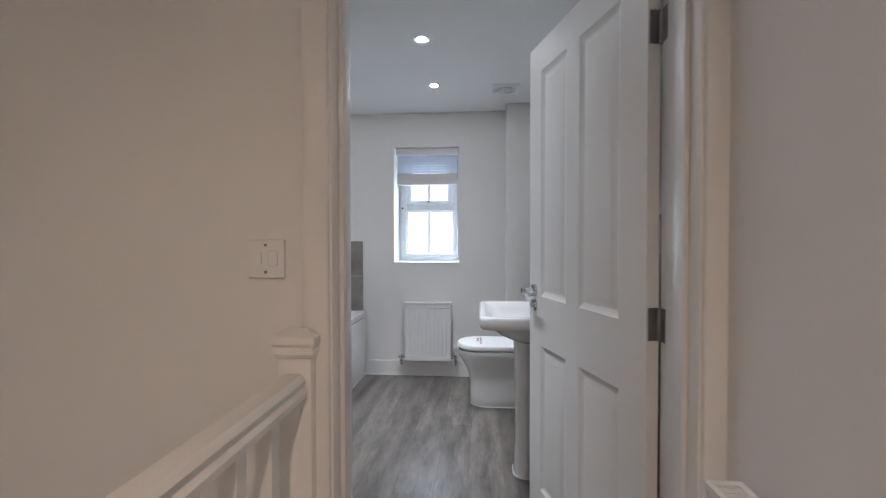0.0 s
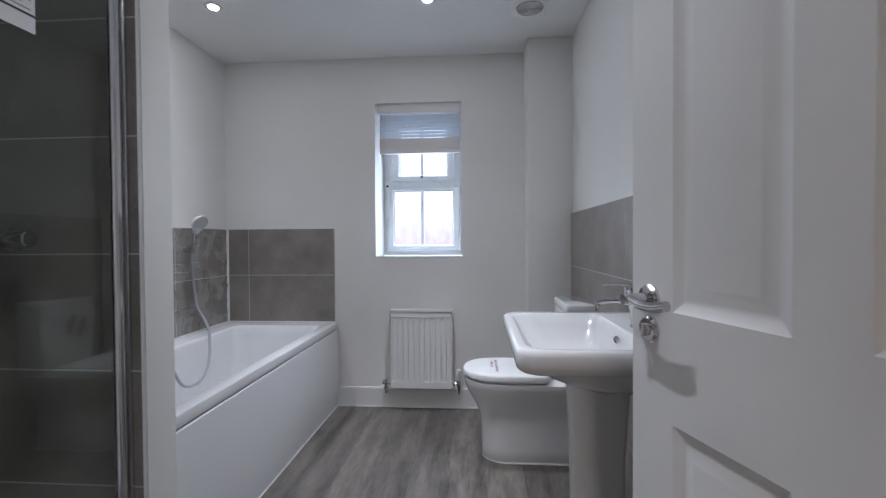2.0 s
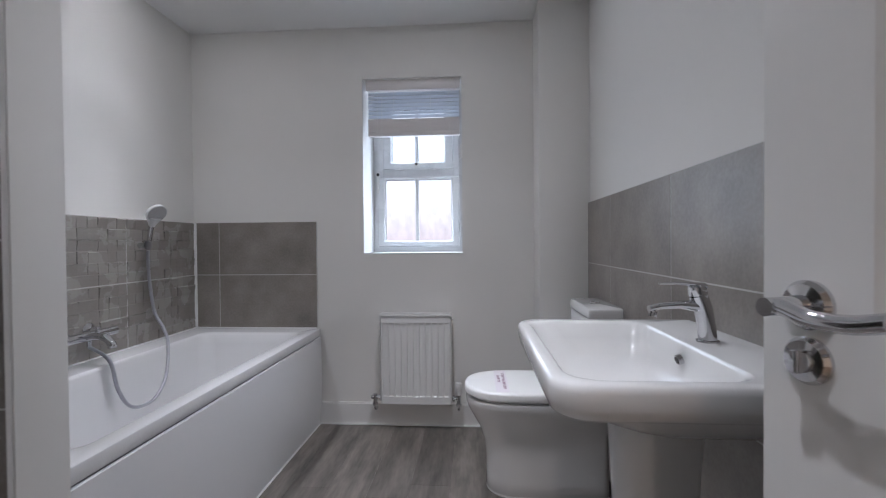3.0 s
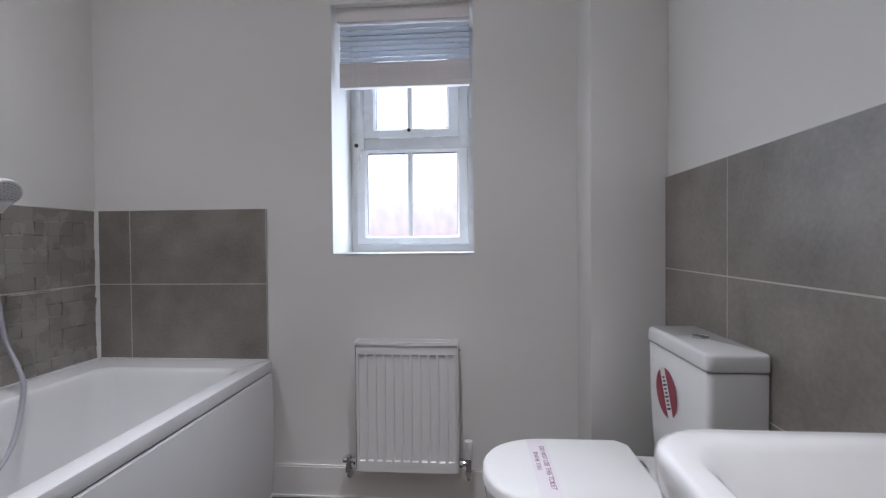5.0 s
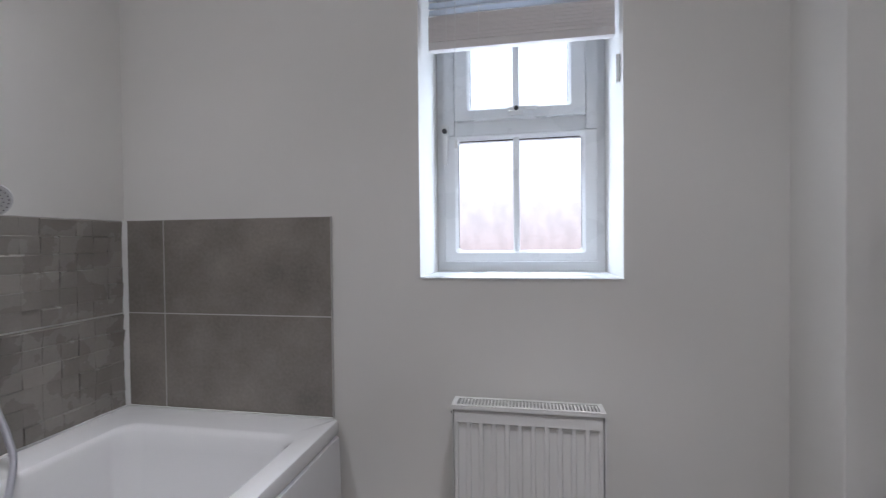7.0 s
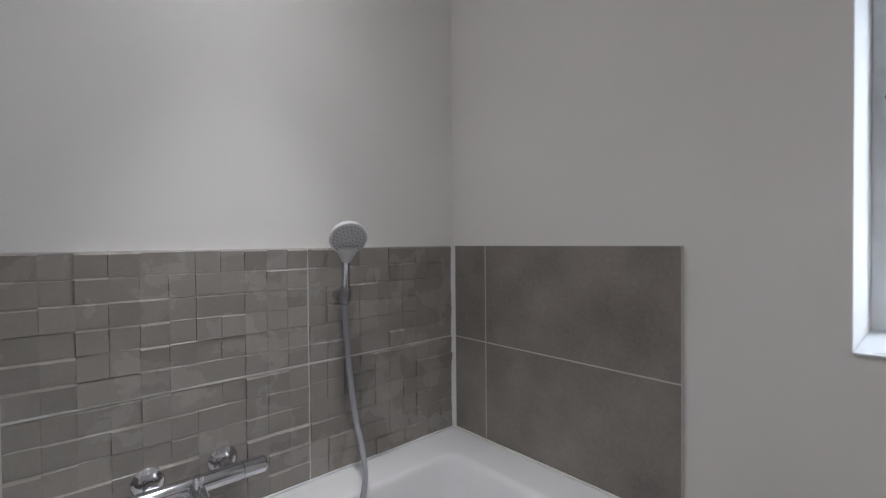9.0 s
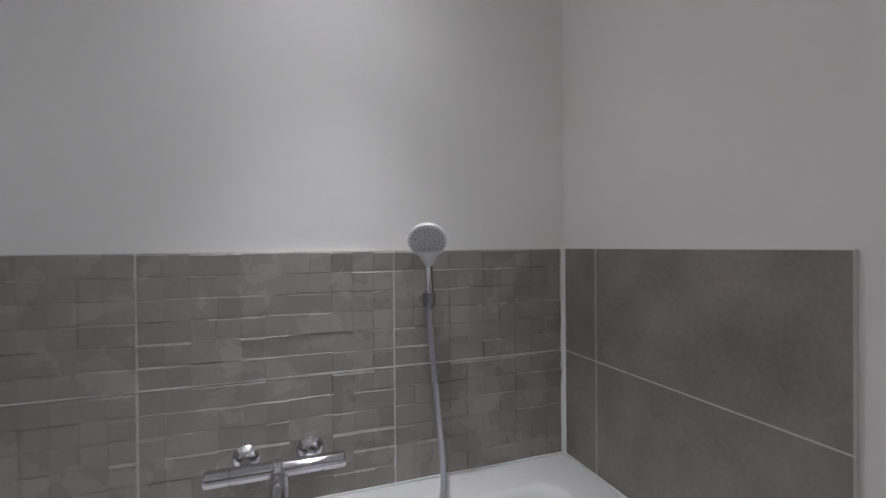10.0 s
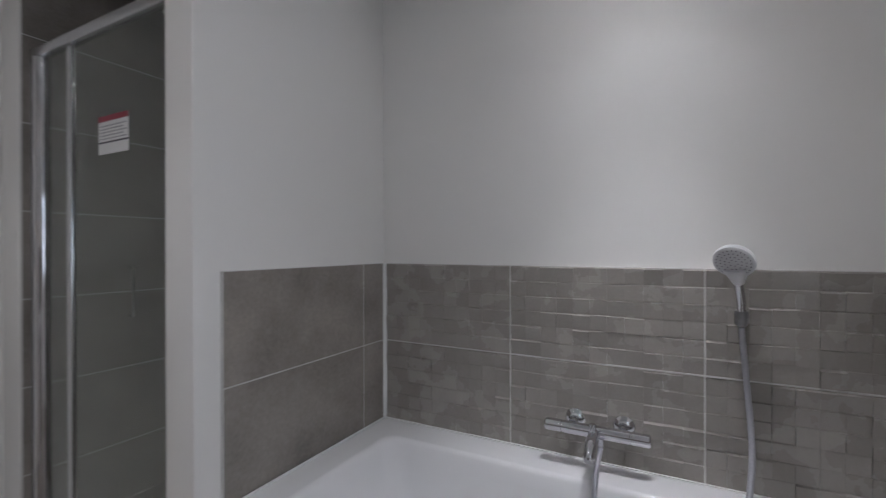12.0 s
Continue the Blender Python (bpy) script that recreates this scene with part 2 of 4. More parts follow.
# ---- plan, in metres ----
XW, XE, YN, YS, YL = -1.762, 0.553, 4.112, 1.26, 1.12   # plaster faces: west, east, north, door wall inside, door wall on the landing
NIB0, NIB1, NIBX = 2.29, 2.405, -0.935                   # wall between shower and bath
STUB = 1.40                                              # shower's near side
WX0, WX1, WZ0, WZ1 = -0.711, -0.125, 1.014, 2.047        # window opening
DX0, DX1, DH = -0.262, 0.527, 2.02                       # door opening between linings
BOXX, BOXY = 0.287, 3.902                                # boxed-in pipe in the corner
LXE = 0.577                                              # landing's wall beside the door


def build_structure():
    S = dict(kind="structure")
    solid("wall_north", blocks((XW - .3, WX0, YN, YN + .38, 0, 2.6), (WX1, XE + .3, YN, YN + .38, 0, 2.6), (WX0, WX1, YN, YN + .38, 0, WZ0), (WX0, WX1, YN, YN + .38, WZ1, 2.6)), WALL, "white painted plaster wall with a deep window recess", "wall", **S)
    solid("wall_west", block(XW - .3, XW, YS, YN, 0, 2.6), WALL, "white painted plaster wall above the bath", "wall", **S)
    solid("wall_east", block(XE, XE + .2, YS, YN, 0, 2.6), WALL, "white painted wall half tiled behind the basin", "wall", **S)
    solid("wall_south", blocks((XW - .3, DX0 - .03, YL, YS, 0, 2.6), (DX1 + .03, XE + .2, YL, YS, 0, 2.6), (DX0 - .03, DX1 + .03, YL, YS, DH + .03, 2.6)), WALL, "painted wall with the bathroom doorway", "wall", **S)
    solid("wall_nib", block(XW, NIBX, NIB0, NIB1, 0, 2.35, bevel=0.002), WALL, "short white wall between shower and bath", "wall", **S)
    solid("wall_stub", block(XW, NIBX, YS, STUB, 0, 2.35, bevel=0.002), WALL, "short white wall closing the shower", "wall", **S)
    solid("wall_boxing", block(BOXX, XE, BOXY, YN, 0, 2.35, bevel=0.004), WALL, "white boxed-in pipe chase in the corner", "wall", **S)
    solid("ceiling", block(XW - .1, XE + .1, YS - .02, YN + .05, CEIL, CEIL + .2), CEILING, "white painted bathroom ceiling with downlights", "ceiling", **S)
    # landing
    solid("wall_landing_east", block(LXE, LXE + .1, -1.9, YL, -0.2, 2.6), WALL, "painted landing wall beside the doorway", "wall", **S)
    solid("wall_landing_west", block(-1.75, -1.65, -1.9, YL, -2.6, 2.6), WALL, "painted wall of the stairwell", "wall", **S)
    solid("wall_landing_south", block(-1.75, LXE + .1, -2.0, -1.9, -2.6, 2.6), WALL, "painted wall at the far end of the landing", "wall", **S)
    solid("wall_stairwell", block(-1.65, -.29, YL, YL + .1, -2.6, 0), WALL, "painted wall below the landing's edge", "wall", **S)
    solid("ceiling_landing", block(-1.75, LXE + .1, -2.0, YS - .02, CEIL, CEIL + .2), CEILING, "white landing ceiling", "ceiling", **S)
    solid("floor_landing", block(-0.29, LXE, -1.9, YL + .06, -0.25, 0.0), CARPET, "beige carpet on the landing", "floor", **S)
    solid("floor_below", block(-1.65, -.29, -1.9, YL, -2.7, -2.6), CARPET, "carpeted hall floor under the stairwell", "floor", **S)
    bm = blocks((-0.985, BOXX, YN - .014, YN - .001, 0.002, 0.125), (-0.985, BOXX, YN - .010, YN - .001, 0.125, 0.132))
    box(bm, BOXX - .014, BOXX - .001, BOXY - .014, YN - .016, 0.002, 0.13)
    box(bm, BOXX - .014, XE - .014, BOXY - .014, BOXY - .001, 0.002, 0.13)
    solid("baseboard", bm, GLOSS, "white gloss skirting board under the window", "skirting", kind="structure")
    bm = blocks((NIBX + .001, NIBX + .014, NIB0 + .004, NIB1 + .012, 0.002, 0.13), (NIBX + .001, NIBX + .014, YS + .015, STUB - .004, 0.002, 0.13), (NIBX + .016, DX0 - .075, YS + .001, YS + .014, 0.002, 0.13))
    solid("baseboard", bm, GLOSS, "white gloss skirting on the short walls", "skirting", kind="structure")
    # bead of silicone along the floor
    bm = blocks((-0.984, BOXX, YN - .022, YN - .014, 0.001, 0.008), (-0.986, -0.978, 2.42, YN - .022, 0.001, 0.008))
    solid("trim_sealant", bm, SEALANT, "white silicone bead along the floor", "sealant", kind="structure")


build_structure()


# ---- window ----
def build_window():
    w = thing("window_1", (-0.418, YN + .29, WZ0), "white plastic casement window with obscured glass", "window", kind="structure")
    y0, y1, c = 4.402, 4.472, -0.426
    bm = blocks((WX0 + .001, WX0 + .025, y0, y1, WZ0 + .001, WZ1 - .001), (WX1 - .025, WX1 - .001, y0, y1, WZ0 + .001, WZ1 - .001))
    box(bm, WX0 + .025, WX1 - .025, y0, y1, WZ0 + .001, WZ0 + .037)
    box(bm, WX0 + .025, WX1 - .025, y0, y1, WZ1 - .042, WZ1 - .001)
    box(bm, WX0 + .025, WX1 - .025, y0 - .001, y1, 1.494, 1.556)
    # rebates behind the sashes
    for xa, xb, xc, xd in ((WX0 + .025, WX0 + .045, WX0 + .025, WX0 + .100), (WX1 - .045, WX1 - .025, WX1 - .100, WX1 - .025)):
        box(bm, xa, xb, y0 + .032, y1, WZ0 + .037, 1.494)
        box(bm, xc, xd, y0 + .032, y1, 1.556, WZ1 - .042)
    box(bm, WX0 + .045, WX1 - .045, y0 + .032, y1, WZ0 + .037, WZ0 + .057)
    box(bm, WX0 + .100, WX1 - .100, y0 + .032, y1, 1.556, 1.584)
    box(bm, WX0 + .100, WX1 - .100, y0 + .032, y1, WZ1 - .080, WZ1 - .042)
    part("window_frame", bm, UPVC, w)
    # lower sash, fixed
    sx0, sx1 = WX0 + .027, WX1 - .027

    def holes(name, xa, xb, za, zb, ex, e0, e1, yf, deep=.030):
        """A sash with one rounded glazing hole: outer edges, side, bottom and top bar widths."""
        r = [outline(*a) for a in ((xa, xb, za, zb, deep - .004, .003, 3), (xa, xb, za, zb, 0, .003, 3), (xa + .003, xb - .003, za + .003, zb - .003, -.004, .003, 3), (xa + ex - .010, xb - ex + .010, za + e0 - .010, zb - e1 + .010, -.004, .010, 3), (xa + ex, xb - ex, za + e0, zb - e1, .008, .012, 3), (xa + ex, xb - ex, za + e0, zb - e1, deep, .012, 3))]
        return part(name, loft([[(p[0], yf + p[2], p[1]) for p in ring] for ring in r], False, False), UPVC, w)

    low = holes("sash", sx0, sx1, WZ0 + .039, 1.5065, 0.050, 0.040, 0.018, y0 - .010)
    part("sash_stile", block(sx0, sx0 + .038, y0 - .014, y0 + .02, 1.5075, WZ1 - .043, bevel=.002), UPVC, w)
    part("sash_stile", block(sx1 - .038, sx1, y0 - .014, y0 + .02, 1.5075, WZ1 - .043, bevel=.002), UPVC, w)
    up = holes("sash", sx0 + .040, sx1 - .040, 1.5565, WZ1 - .043, 0.056, 0.043, 0.06, y0 - .022)
    for s, za, zb, ex in ((low, WZ0 + .075, 1.492, .046), (up, 1.596, WZ1 - .098, .092)):
        for k in (0, 1):
            xa = sx0 + ex if k == 0 else c + .006
            xb = c - .006 if k == 0 else sx1 - ex
            g = part("pane", block(xa, xb, y0 + .010, y0 + .016, za, zb), FROSTED, s, "obscured misted glass")
            g.visible_shadow = False
        part("glazing_bar", block(c - .011, c + .011, y0 - .006, y0 + .020, za - .004, zb + .004, bevel=0.003), UPVC, s)
        # dark rubber seal showing along the glass
        part("gasket", blocks((sx0 + ex + .002, sx1 - ex - .002, y0 + .006, y0 + .0095, zb - .0065, zb - .001), (sx0 + ex + .002, sx0 + ex + .0055, y0 + .006, y0 + .0095, za + .003, zb - .007), (sx1 - ex - .0055, sx1 - ex - .002, y0 + .006, y0 + .0095, za + .003, zb - .007)), DARK, s, "dark rubber glazing seal", smooth=0)
    # handles
    bm = block(-0.452, -0.355, y0 - .046, y0 - .032, 1.576, 1.590, bevel=0.004)
    box(bm, -0.448, -0.404, y0 - .036, y0 - .025, 1.564, 1.594, bevel=0.002)
    h = part("window_handle", bm, PLASTIC, w)
    part("lock_button", rod((-0.424, y0 - .0465, 1.583), (-0.424, y0 - .052, 1.583), 0.008), DARK, h, "dark push button")
    hx = WX0 + .030
    bm = block(hx - .004, hx + .012, y0 - .034, y0 - .020, 1.40, 1.505, bevel=0.004)
    box(bm, hx - .010, hx + .014, y0 - .022, y0 - .0145, 1.485, 1.545, bevel=0.002)
    h = part("window_handle", bm, PLASTIC, w)
    part("lock_button", rod((hx + .002, y0 - .0225, 1.522), (hx + .002, y0 - .030, 1.522), 0.009), DARK, h, "dark push button")
    part("window_sill", block(WX0 + .001, WX1 - .001, YN - .004, y0 - .001, WZ0 - .001, WZ0 + .004, bevel=0.002), UPVC, w)

    b = thing("venetian_blind", (-0.415, 4.14, WZ1), "white venetian blind drawn up to the top of the window", "blind")
    part("headrail", block(-0.697, -0.137, 4.118, 4.158, 1.984, WZ1 - .002, bevel=0.002), RAILWHITE, b)
    for i in range(7):
        z = 1.966 - i * 0.0226
        bm = bmesh.new()
        box(bm, -0.686, -0.140, -0.0125, 0.0125, -0.0006, 0.0006)
        bmesh.ops.rotate(bm, verts=bm.verts, matrix=Matrix.Rotation(radians(63), 3, "X"))
        bmesh.ops.translate(bm, verts=bm.verts, vec=(0, 4.138, z))
        part("slat", bm, SLAT, b, smooth=0)
    for i in range(22):
        part("slat", block(-0.686, -0.140, 4.1255 + .0006 * (i % 3), 4.1505, 1.737 + i * .0035, 1.7403 + i * .0035), RAILWHITE, b, smooth=0)
    part("bottom_rail", block(-0.686, -0.139, 4.124, 4.152, 1.711, 1.736, bevel=0.002), RAILWHITE, b)
    for x in (-0.63, -0.53, -0.31, -0.20):
        part("ladder_cord", rod((x, 4.1235, 1.984), (x, 4.1235, 1.72), 0.0009, seg=6), PLASTIC, b)
    part("pull_cord", tube([(-0.60, 4.118, 1.984), (-0.602, 4.119, 1.75), (-0.60, 4.12, 1.52), (-0.601, 4.12, 1.43)], 0.0011, 6), PLASTIC, b)
    part("cord_toggle", lathe([(0.003, 0), (0.006, 0.006), (0.005, 0.022), (0.002, 0.028)], (-0.601, 4.12, 1.405), (0, 0, 1), 12), PLASTIC, b)
    b.location += Vector((0, 0.024, 0.004))
    solid("cord_cleat", block(WX1 - .012, WX1 - .001, 4.150, 4.166, 1.58, 1.66, bevel=0.003), PLASTIC, "white plastic cord cleat on the window reveal", "cleat")


build_window()


def build_outside():
    # glowing overcast distance seen only through the obscured panes
    bm = bmesh.new()
    vs = [bm.verts.new(p) for p in ((-9, 6.6, -3), (9, 6.6, -3), (9, 6.6, 11), (-9, 6.6, 11))]
    bm.faces.new(vs)
    m = bpy.data.materials.new("overcast_distance")
    m.use_nodes = True
    n, l = m.node_tree.nodes, m.node_tree.links
    b = n["Principled BSDF"]
    b.inputs["Base Color"].default_value = (0, 0, 0, 1)
    co, se, rp = n.new("ShaderNodeTexCoord"), n.new("ShaderNodeSeparateXYZ"), n.new("ShaderNodeValToRGB")
    l.new(co.outputs["Generated"], se.inputs[0])
    l.new(se.outputs["Z"], rp.inputs[0])
    # brick houses low down, pale overcast above them, the sky brightest overhead
    e = rp.color_ramp.elements
    e[0].position, e[0].color = 0.235, (0.016, 0.0125, 0.012, 1)
    e[1].position, e[1].color = 0.66, (0.80, 0.91, 1.0, 1)
    for at, colour in ((0.285, (0.040, 0.033, 0.033, 1)), (0.318, (0.050, 0.048, 0.050, 1)), (0.355, (0.060, 0.064, 0.070, 1)), (0.45, (0.075, 0.082, 0.092, 1)), (0.52, (0.45, 0.52, 0.60, 1))):
        e.new(at).color = colour
    l.new(rp.outputs[0], b.inputs["Emission Color"])
    b.inputs["Emission Strength"].default_value = SKY_GLOW
    solid("backdrop", bm, m, "pale overcast sky over brick houses", "backdrop", kind="structure", smooth=0)
    solid("ground", block(-60, 60, 4.6, 60, -3.4, -3.2), material("far_ground", (0.12, 0.12, 0.10), 0.9), "dull ground outside below the window", "ground", kind="structure")


build_outside()


# ---- door frame and door ----
def build_door():
    f = thing("door_frame", (0.15, YL, 0), "white painted door lining and architrave", "door frame", kind="structure")
    for xa, xb, yb in ((DX0 - .029, DX0, YS + .004), (DX1, DX1 + .029, 1.317)):
        part("lining", block(xa, xb, YL - .002, yb, 0.002, DH, bevel=0.002), GLOSS, f)
    for z in (0.228, 0.954, 1.708):
        part("hinge_leaf", block(DX1 - .0016, DX1 - .0001, 1.286, 1.3165, z, z + .085), STEEL, f, "steel hinge leaf")
    part("lining", block(DX0 - .029, DX1 + .029, YL - .002, YS + .004, DH + .0005, DH + .029, bevel=0.002), GLOSS, f)
    part("door_stop", block(DX0 + .0005, DX0 + .012, YL + .045, YS - .040, 0.002, DH - .013, bevel=0.002), GLOSS, f)
    part("door_stop", block(DX1 - .012, DX1 - .0005, YL + .045, YS - .040, 0.002, DH - .013, bevel=0.002), GLOSS, f)
    part("door_stop", block(DX0 + .0005, DX1 - .0005, YL + .045, YS - .040, DH - .012, DH - .0005, bevel=0.002), GLOSS, f)

    def architrave(xa, xb, side, y, za, zb, across=False):
        # moulded board: thin towards the opening, thick at the back edge
        s = -1 if y == YL else 1
        prof = [(0, .001), (0, .011), (.002, .014), (.006, .0155), (.040, .018), (.052, .018), (.057, .015), (.058, .001)]
        rings = []
        for z in (za, zb):
            ring = []
            for u, v in prof:
                if across:
                    ring.append((z, y + s * v, DH + .005 + u))
                else:
                    ring.append(((xa - u) if side < 0 else (xb + u), y + s * v, z))
            rings.append(ring)
        return loft(rings)

    for y in (YL, YS):
        part("architrave", architrave(DX0 - .006, 0, -1, y, 0.002, DH + .004), GLOSS, f, smooth=50)
        if y == YL:
            part("architrave", architrave(0, DX1 + .006, 1, y, 0.002, DH + .004), GLOSS, f, smooth=50)
        part("architrave", architrave(0, 0, 0, y, DX0 - .064, DX1 + (.050 if y == YL else 0.0), True), GLOSS, f, smooth=50)
    k = part("strike_plate", block(DX0 - .001, DX0 + .0015, 1.229, 1.257, 0.948, 1.056, bevel=0.0005), STEEL, f, "steel strike plate")
    part("latch_hole", blocks((DX0 + .0012, DX0 + .0022, 1.234, 1.252, 0.960, 0.976), (DX0 + .0012, DX0 + .0022, 1.234, 1.252, 0.981, 1.014), (DX0 + .0012, DX0 + .0022, 1.234, 1.252, 1.019, 1.034)), DARK, k)

    W, T, H = 0.758, 0.036, 1.985
    hx, hy, an = 0.490, 1.314, math.degrees(math.atan2(2.042 - 1.314, 0.276 - 0.490))
    d = thing("door_1", pose(hx, hy, 0.008, 0, 0, an), "white four-panel moulded door standing open", "door", kind="structure")
    # x runs back from the free edge in this list; u = W - x
    us = [0.0, 0.110, 0.322, 0.412, 0.640, W]
    xs = [W - u for u in us[::-1]]
    zs = [0.0, 0.205, 0.785, 0.982, 1.870, H]
    bm = bmesh.new()
    for face in (0, 1):
        sy, y = (1, 0.0) if face == 0 else (-1, -T)
        for i in range(5):
            for j in range(5):
                xa, xb, za, zb = xs[i], xs[i + 1], zs[j], zs[j + 1]
                if i in (1, 3) and j in (1, 3):
                    steps = [(0, 0), (.004, -.0028), (.016, -.0068), (.021, -.0082), (.025, -.0082), (.043, -.0018), (.047, -.0012)]
                    rings = [[(xa + q, y + sy * e, za + q), (xb - q, y + sy * e, za + q), (xb - q, y + sy * e, zb - q), (xa + q, y + sy * e, zb - q)] for q, e in steps]
                    loft(rings, False, True, bm)
                else:
                    bm.faces.new([bm.verts.new(p) for p in ((xa, y, za), (xb, y, za), (xb, y, zb), (xa, y, zb))])
    for pts in (((0, 0, 0), (0, -T, 0), (0, -T, H), (0, 0, H)), ((W, 0, 0), (W, -T, 0), (W, -T, H), (W, 0, H)), ((0, 0, 0), (W, 0, 0), (W, -T, 0), (0, -T, 0)), ((0, 0, H), (W, 0, H), (W, -T, H), (0, -T, H))):
        bm.faces.new([bm.verts.new(p) for p in pts])
    bmesh.ops.remove_doubles(bm, verts=bm.verts, dist=0.0002)
    leaf = part("leaf", bm, SATIN, d, local=True, smooth=20)
    # lever on both faces, turn and release below
    rx = W - 0.052
    for s, y in ((1, 0.0), (-1, -T)):
        h = part("door_handle", lathe([(0.026, 0), (0.026, 0.005), (0.022, 0.010), (0.011, 0.012), (0.0095, 0.045), (0.0095, 0.058)], (rx, y, 1.0), (0, s, 0)), CHROME, leaf, "chrome lever handle", local=True)
    for s, y in ((1, 0.0), (-1, -T)):
        pts = [(rx + .008, y + s * .046, 1.0), (rx - .012, y + s * .048, 1.001), (rx - .040, y + s * .049, .994), (rx - .072, y + s * .048, .994), (rx - .100, y + s * .046, 1.000)]
        part("lever", tube(pts, 0.0088, 14), CHROME, leaf, local=True)
        part("turn_plate", lathe([(0.025, 0), (0.025, 0.004), (0.021, 0.009), (0.012, 0.010), (0.011, 0.014)], (rx, y, 0.942), (0, s, 0)), CHROME, leaf, "chrome privacy release", local=True)
    bm = block(rx - .004, rx + .004, 0.012, 0.022, 0.930, 0.954, bevel=0.002)
    part("release", bm, CHROME, leaf, local=True)
    part("latch_plate", block(W, W + .001, -.030, -.006, 0.90, 1.06), STEEL, leaf, local=True)
    for z in (0.22, 0.946, 1.70):
        bm = rod((-.003, -T - .0005, z), (-.003, -T - .0005, z + .085), 0.0055, seg=16)
        box(bm, -.0014, -.0001, -T + .004, -.005, z, z + .085)
        h = part("hinge", bm, STEEL, d, "steel butt hinge", local=True)


build_door()


# ---- bath ----
def build_bath():
    x0, x1, y0, y1, z = -1.748, -0.975, 2.419, 4.098, 0.572
    b = thing("bath", (-1.36, 3.26, 0), "white acrylic bath built into the tiled corner", "bath")
    rings = [outline(x0 + .02, x1 - .022, y0 + .001, y1 - .001, 0.528, 0.004), outline(x0, x1 - .002, y0, y1, 0.528, 0.004), outline(x0, x1, y0, y1, 0.534, 0.005), outline(x0, x1, y0, y1, z - .008, 0.006), outline(x0, x1 - .002, y0, y1, z - .002, 0.006), outline(x0, x1 - .007, y0, y1, z, 0.006)]
    ix0, ix1, iy0, iy1 = -1.622, -1.034, 2.522, 3.978
    for q, dz, r in ((0, 0, .05), (.004, -.001, .055), (.010, -.006, .06), (.015, -.015, .065), (.022, -.06, .068), (.034, -.14, .07)):
        rings.append(outline(ix0 + q, ix1 - q, iy0 + q * 1.6, iy1 - q * 1.6, z + dz, r))
    rings.append(outline(ix0 + .055, ix1 - .055, iy0 + .10, iy1 - .10, z - .27, .08))
    rings.append(outline(ix0 + .070, ix1 - .070, iy0 + .135, iy1 - .135, z - .36, .09))
    rings.append(outline(ix0 + .085, ix1 - .085, iy0 + .155, iy1 - .155, z - .392, .09))
    rings.append(outline(ix0 + .115, ix1 - .115, iy0 + .19, iy1 - .19, z - .408, .08))
    rings.append(outline(ix0 + .16, ix1 - .16, iy0 + .28, iy1 - .28, z - .412, .08))
    part("tub", loft(rings, False), ACRYLIC, b, smooth=40)
    # slightly bowed front panel
    bm = bmesh.new()
    prof = [(.003, .5215), (.0065, .519), (.008, .50), (.012, .40), (.013, .25), (.009, .13), (.000, .03), (-.002, .006)]
    rings = []
    for y in (2.424, 4.093):
        rings.append([(-0.980 + u, y, zz) for u, zz in prof] + [(-1.004, y, .006), (-1.004, y, .5215)])
    part("bath_panel", loft(rings), PANEL, b, "glossy white bath panel", smooth=40)
    # dark strip set in the gap, its colour standing for the shade there
    part("joint", block(-.998, -.984, 2.424, 4.093, .5217, .5278), DARK, b, "dark strip coloured as the shade under the rim")
    part("waste", lathe([(0.035, 0), (0.034, 0.004), (0.012, 0.006)], (-1.335, 2.90, z - .412), (0, 0, 1)), CHROME, b)
    bm = blocks((x0 + .001, x0 + .007, y0 + .001, y1 - .001, z + .0005, z + .006), (x0 + .008, x1 - .02, y1 - .006, y1 - .001, z + .0005, z + .006), (x0 + .008, x1 - .02, y0 + .001, y0 + .006, z + .0005, z + .006))
    part("sealant", bm, SEALANT, b)


build_bath()


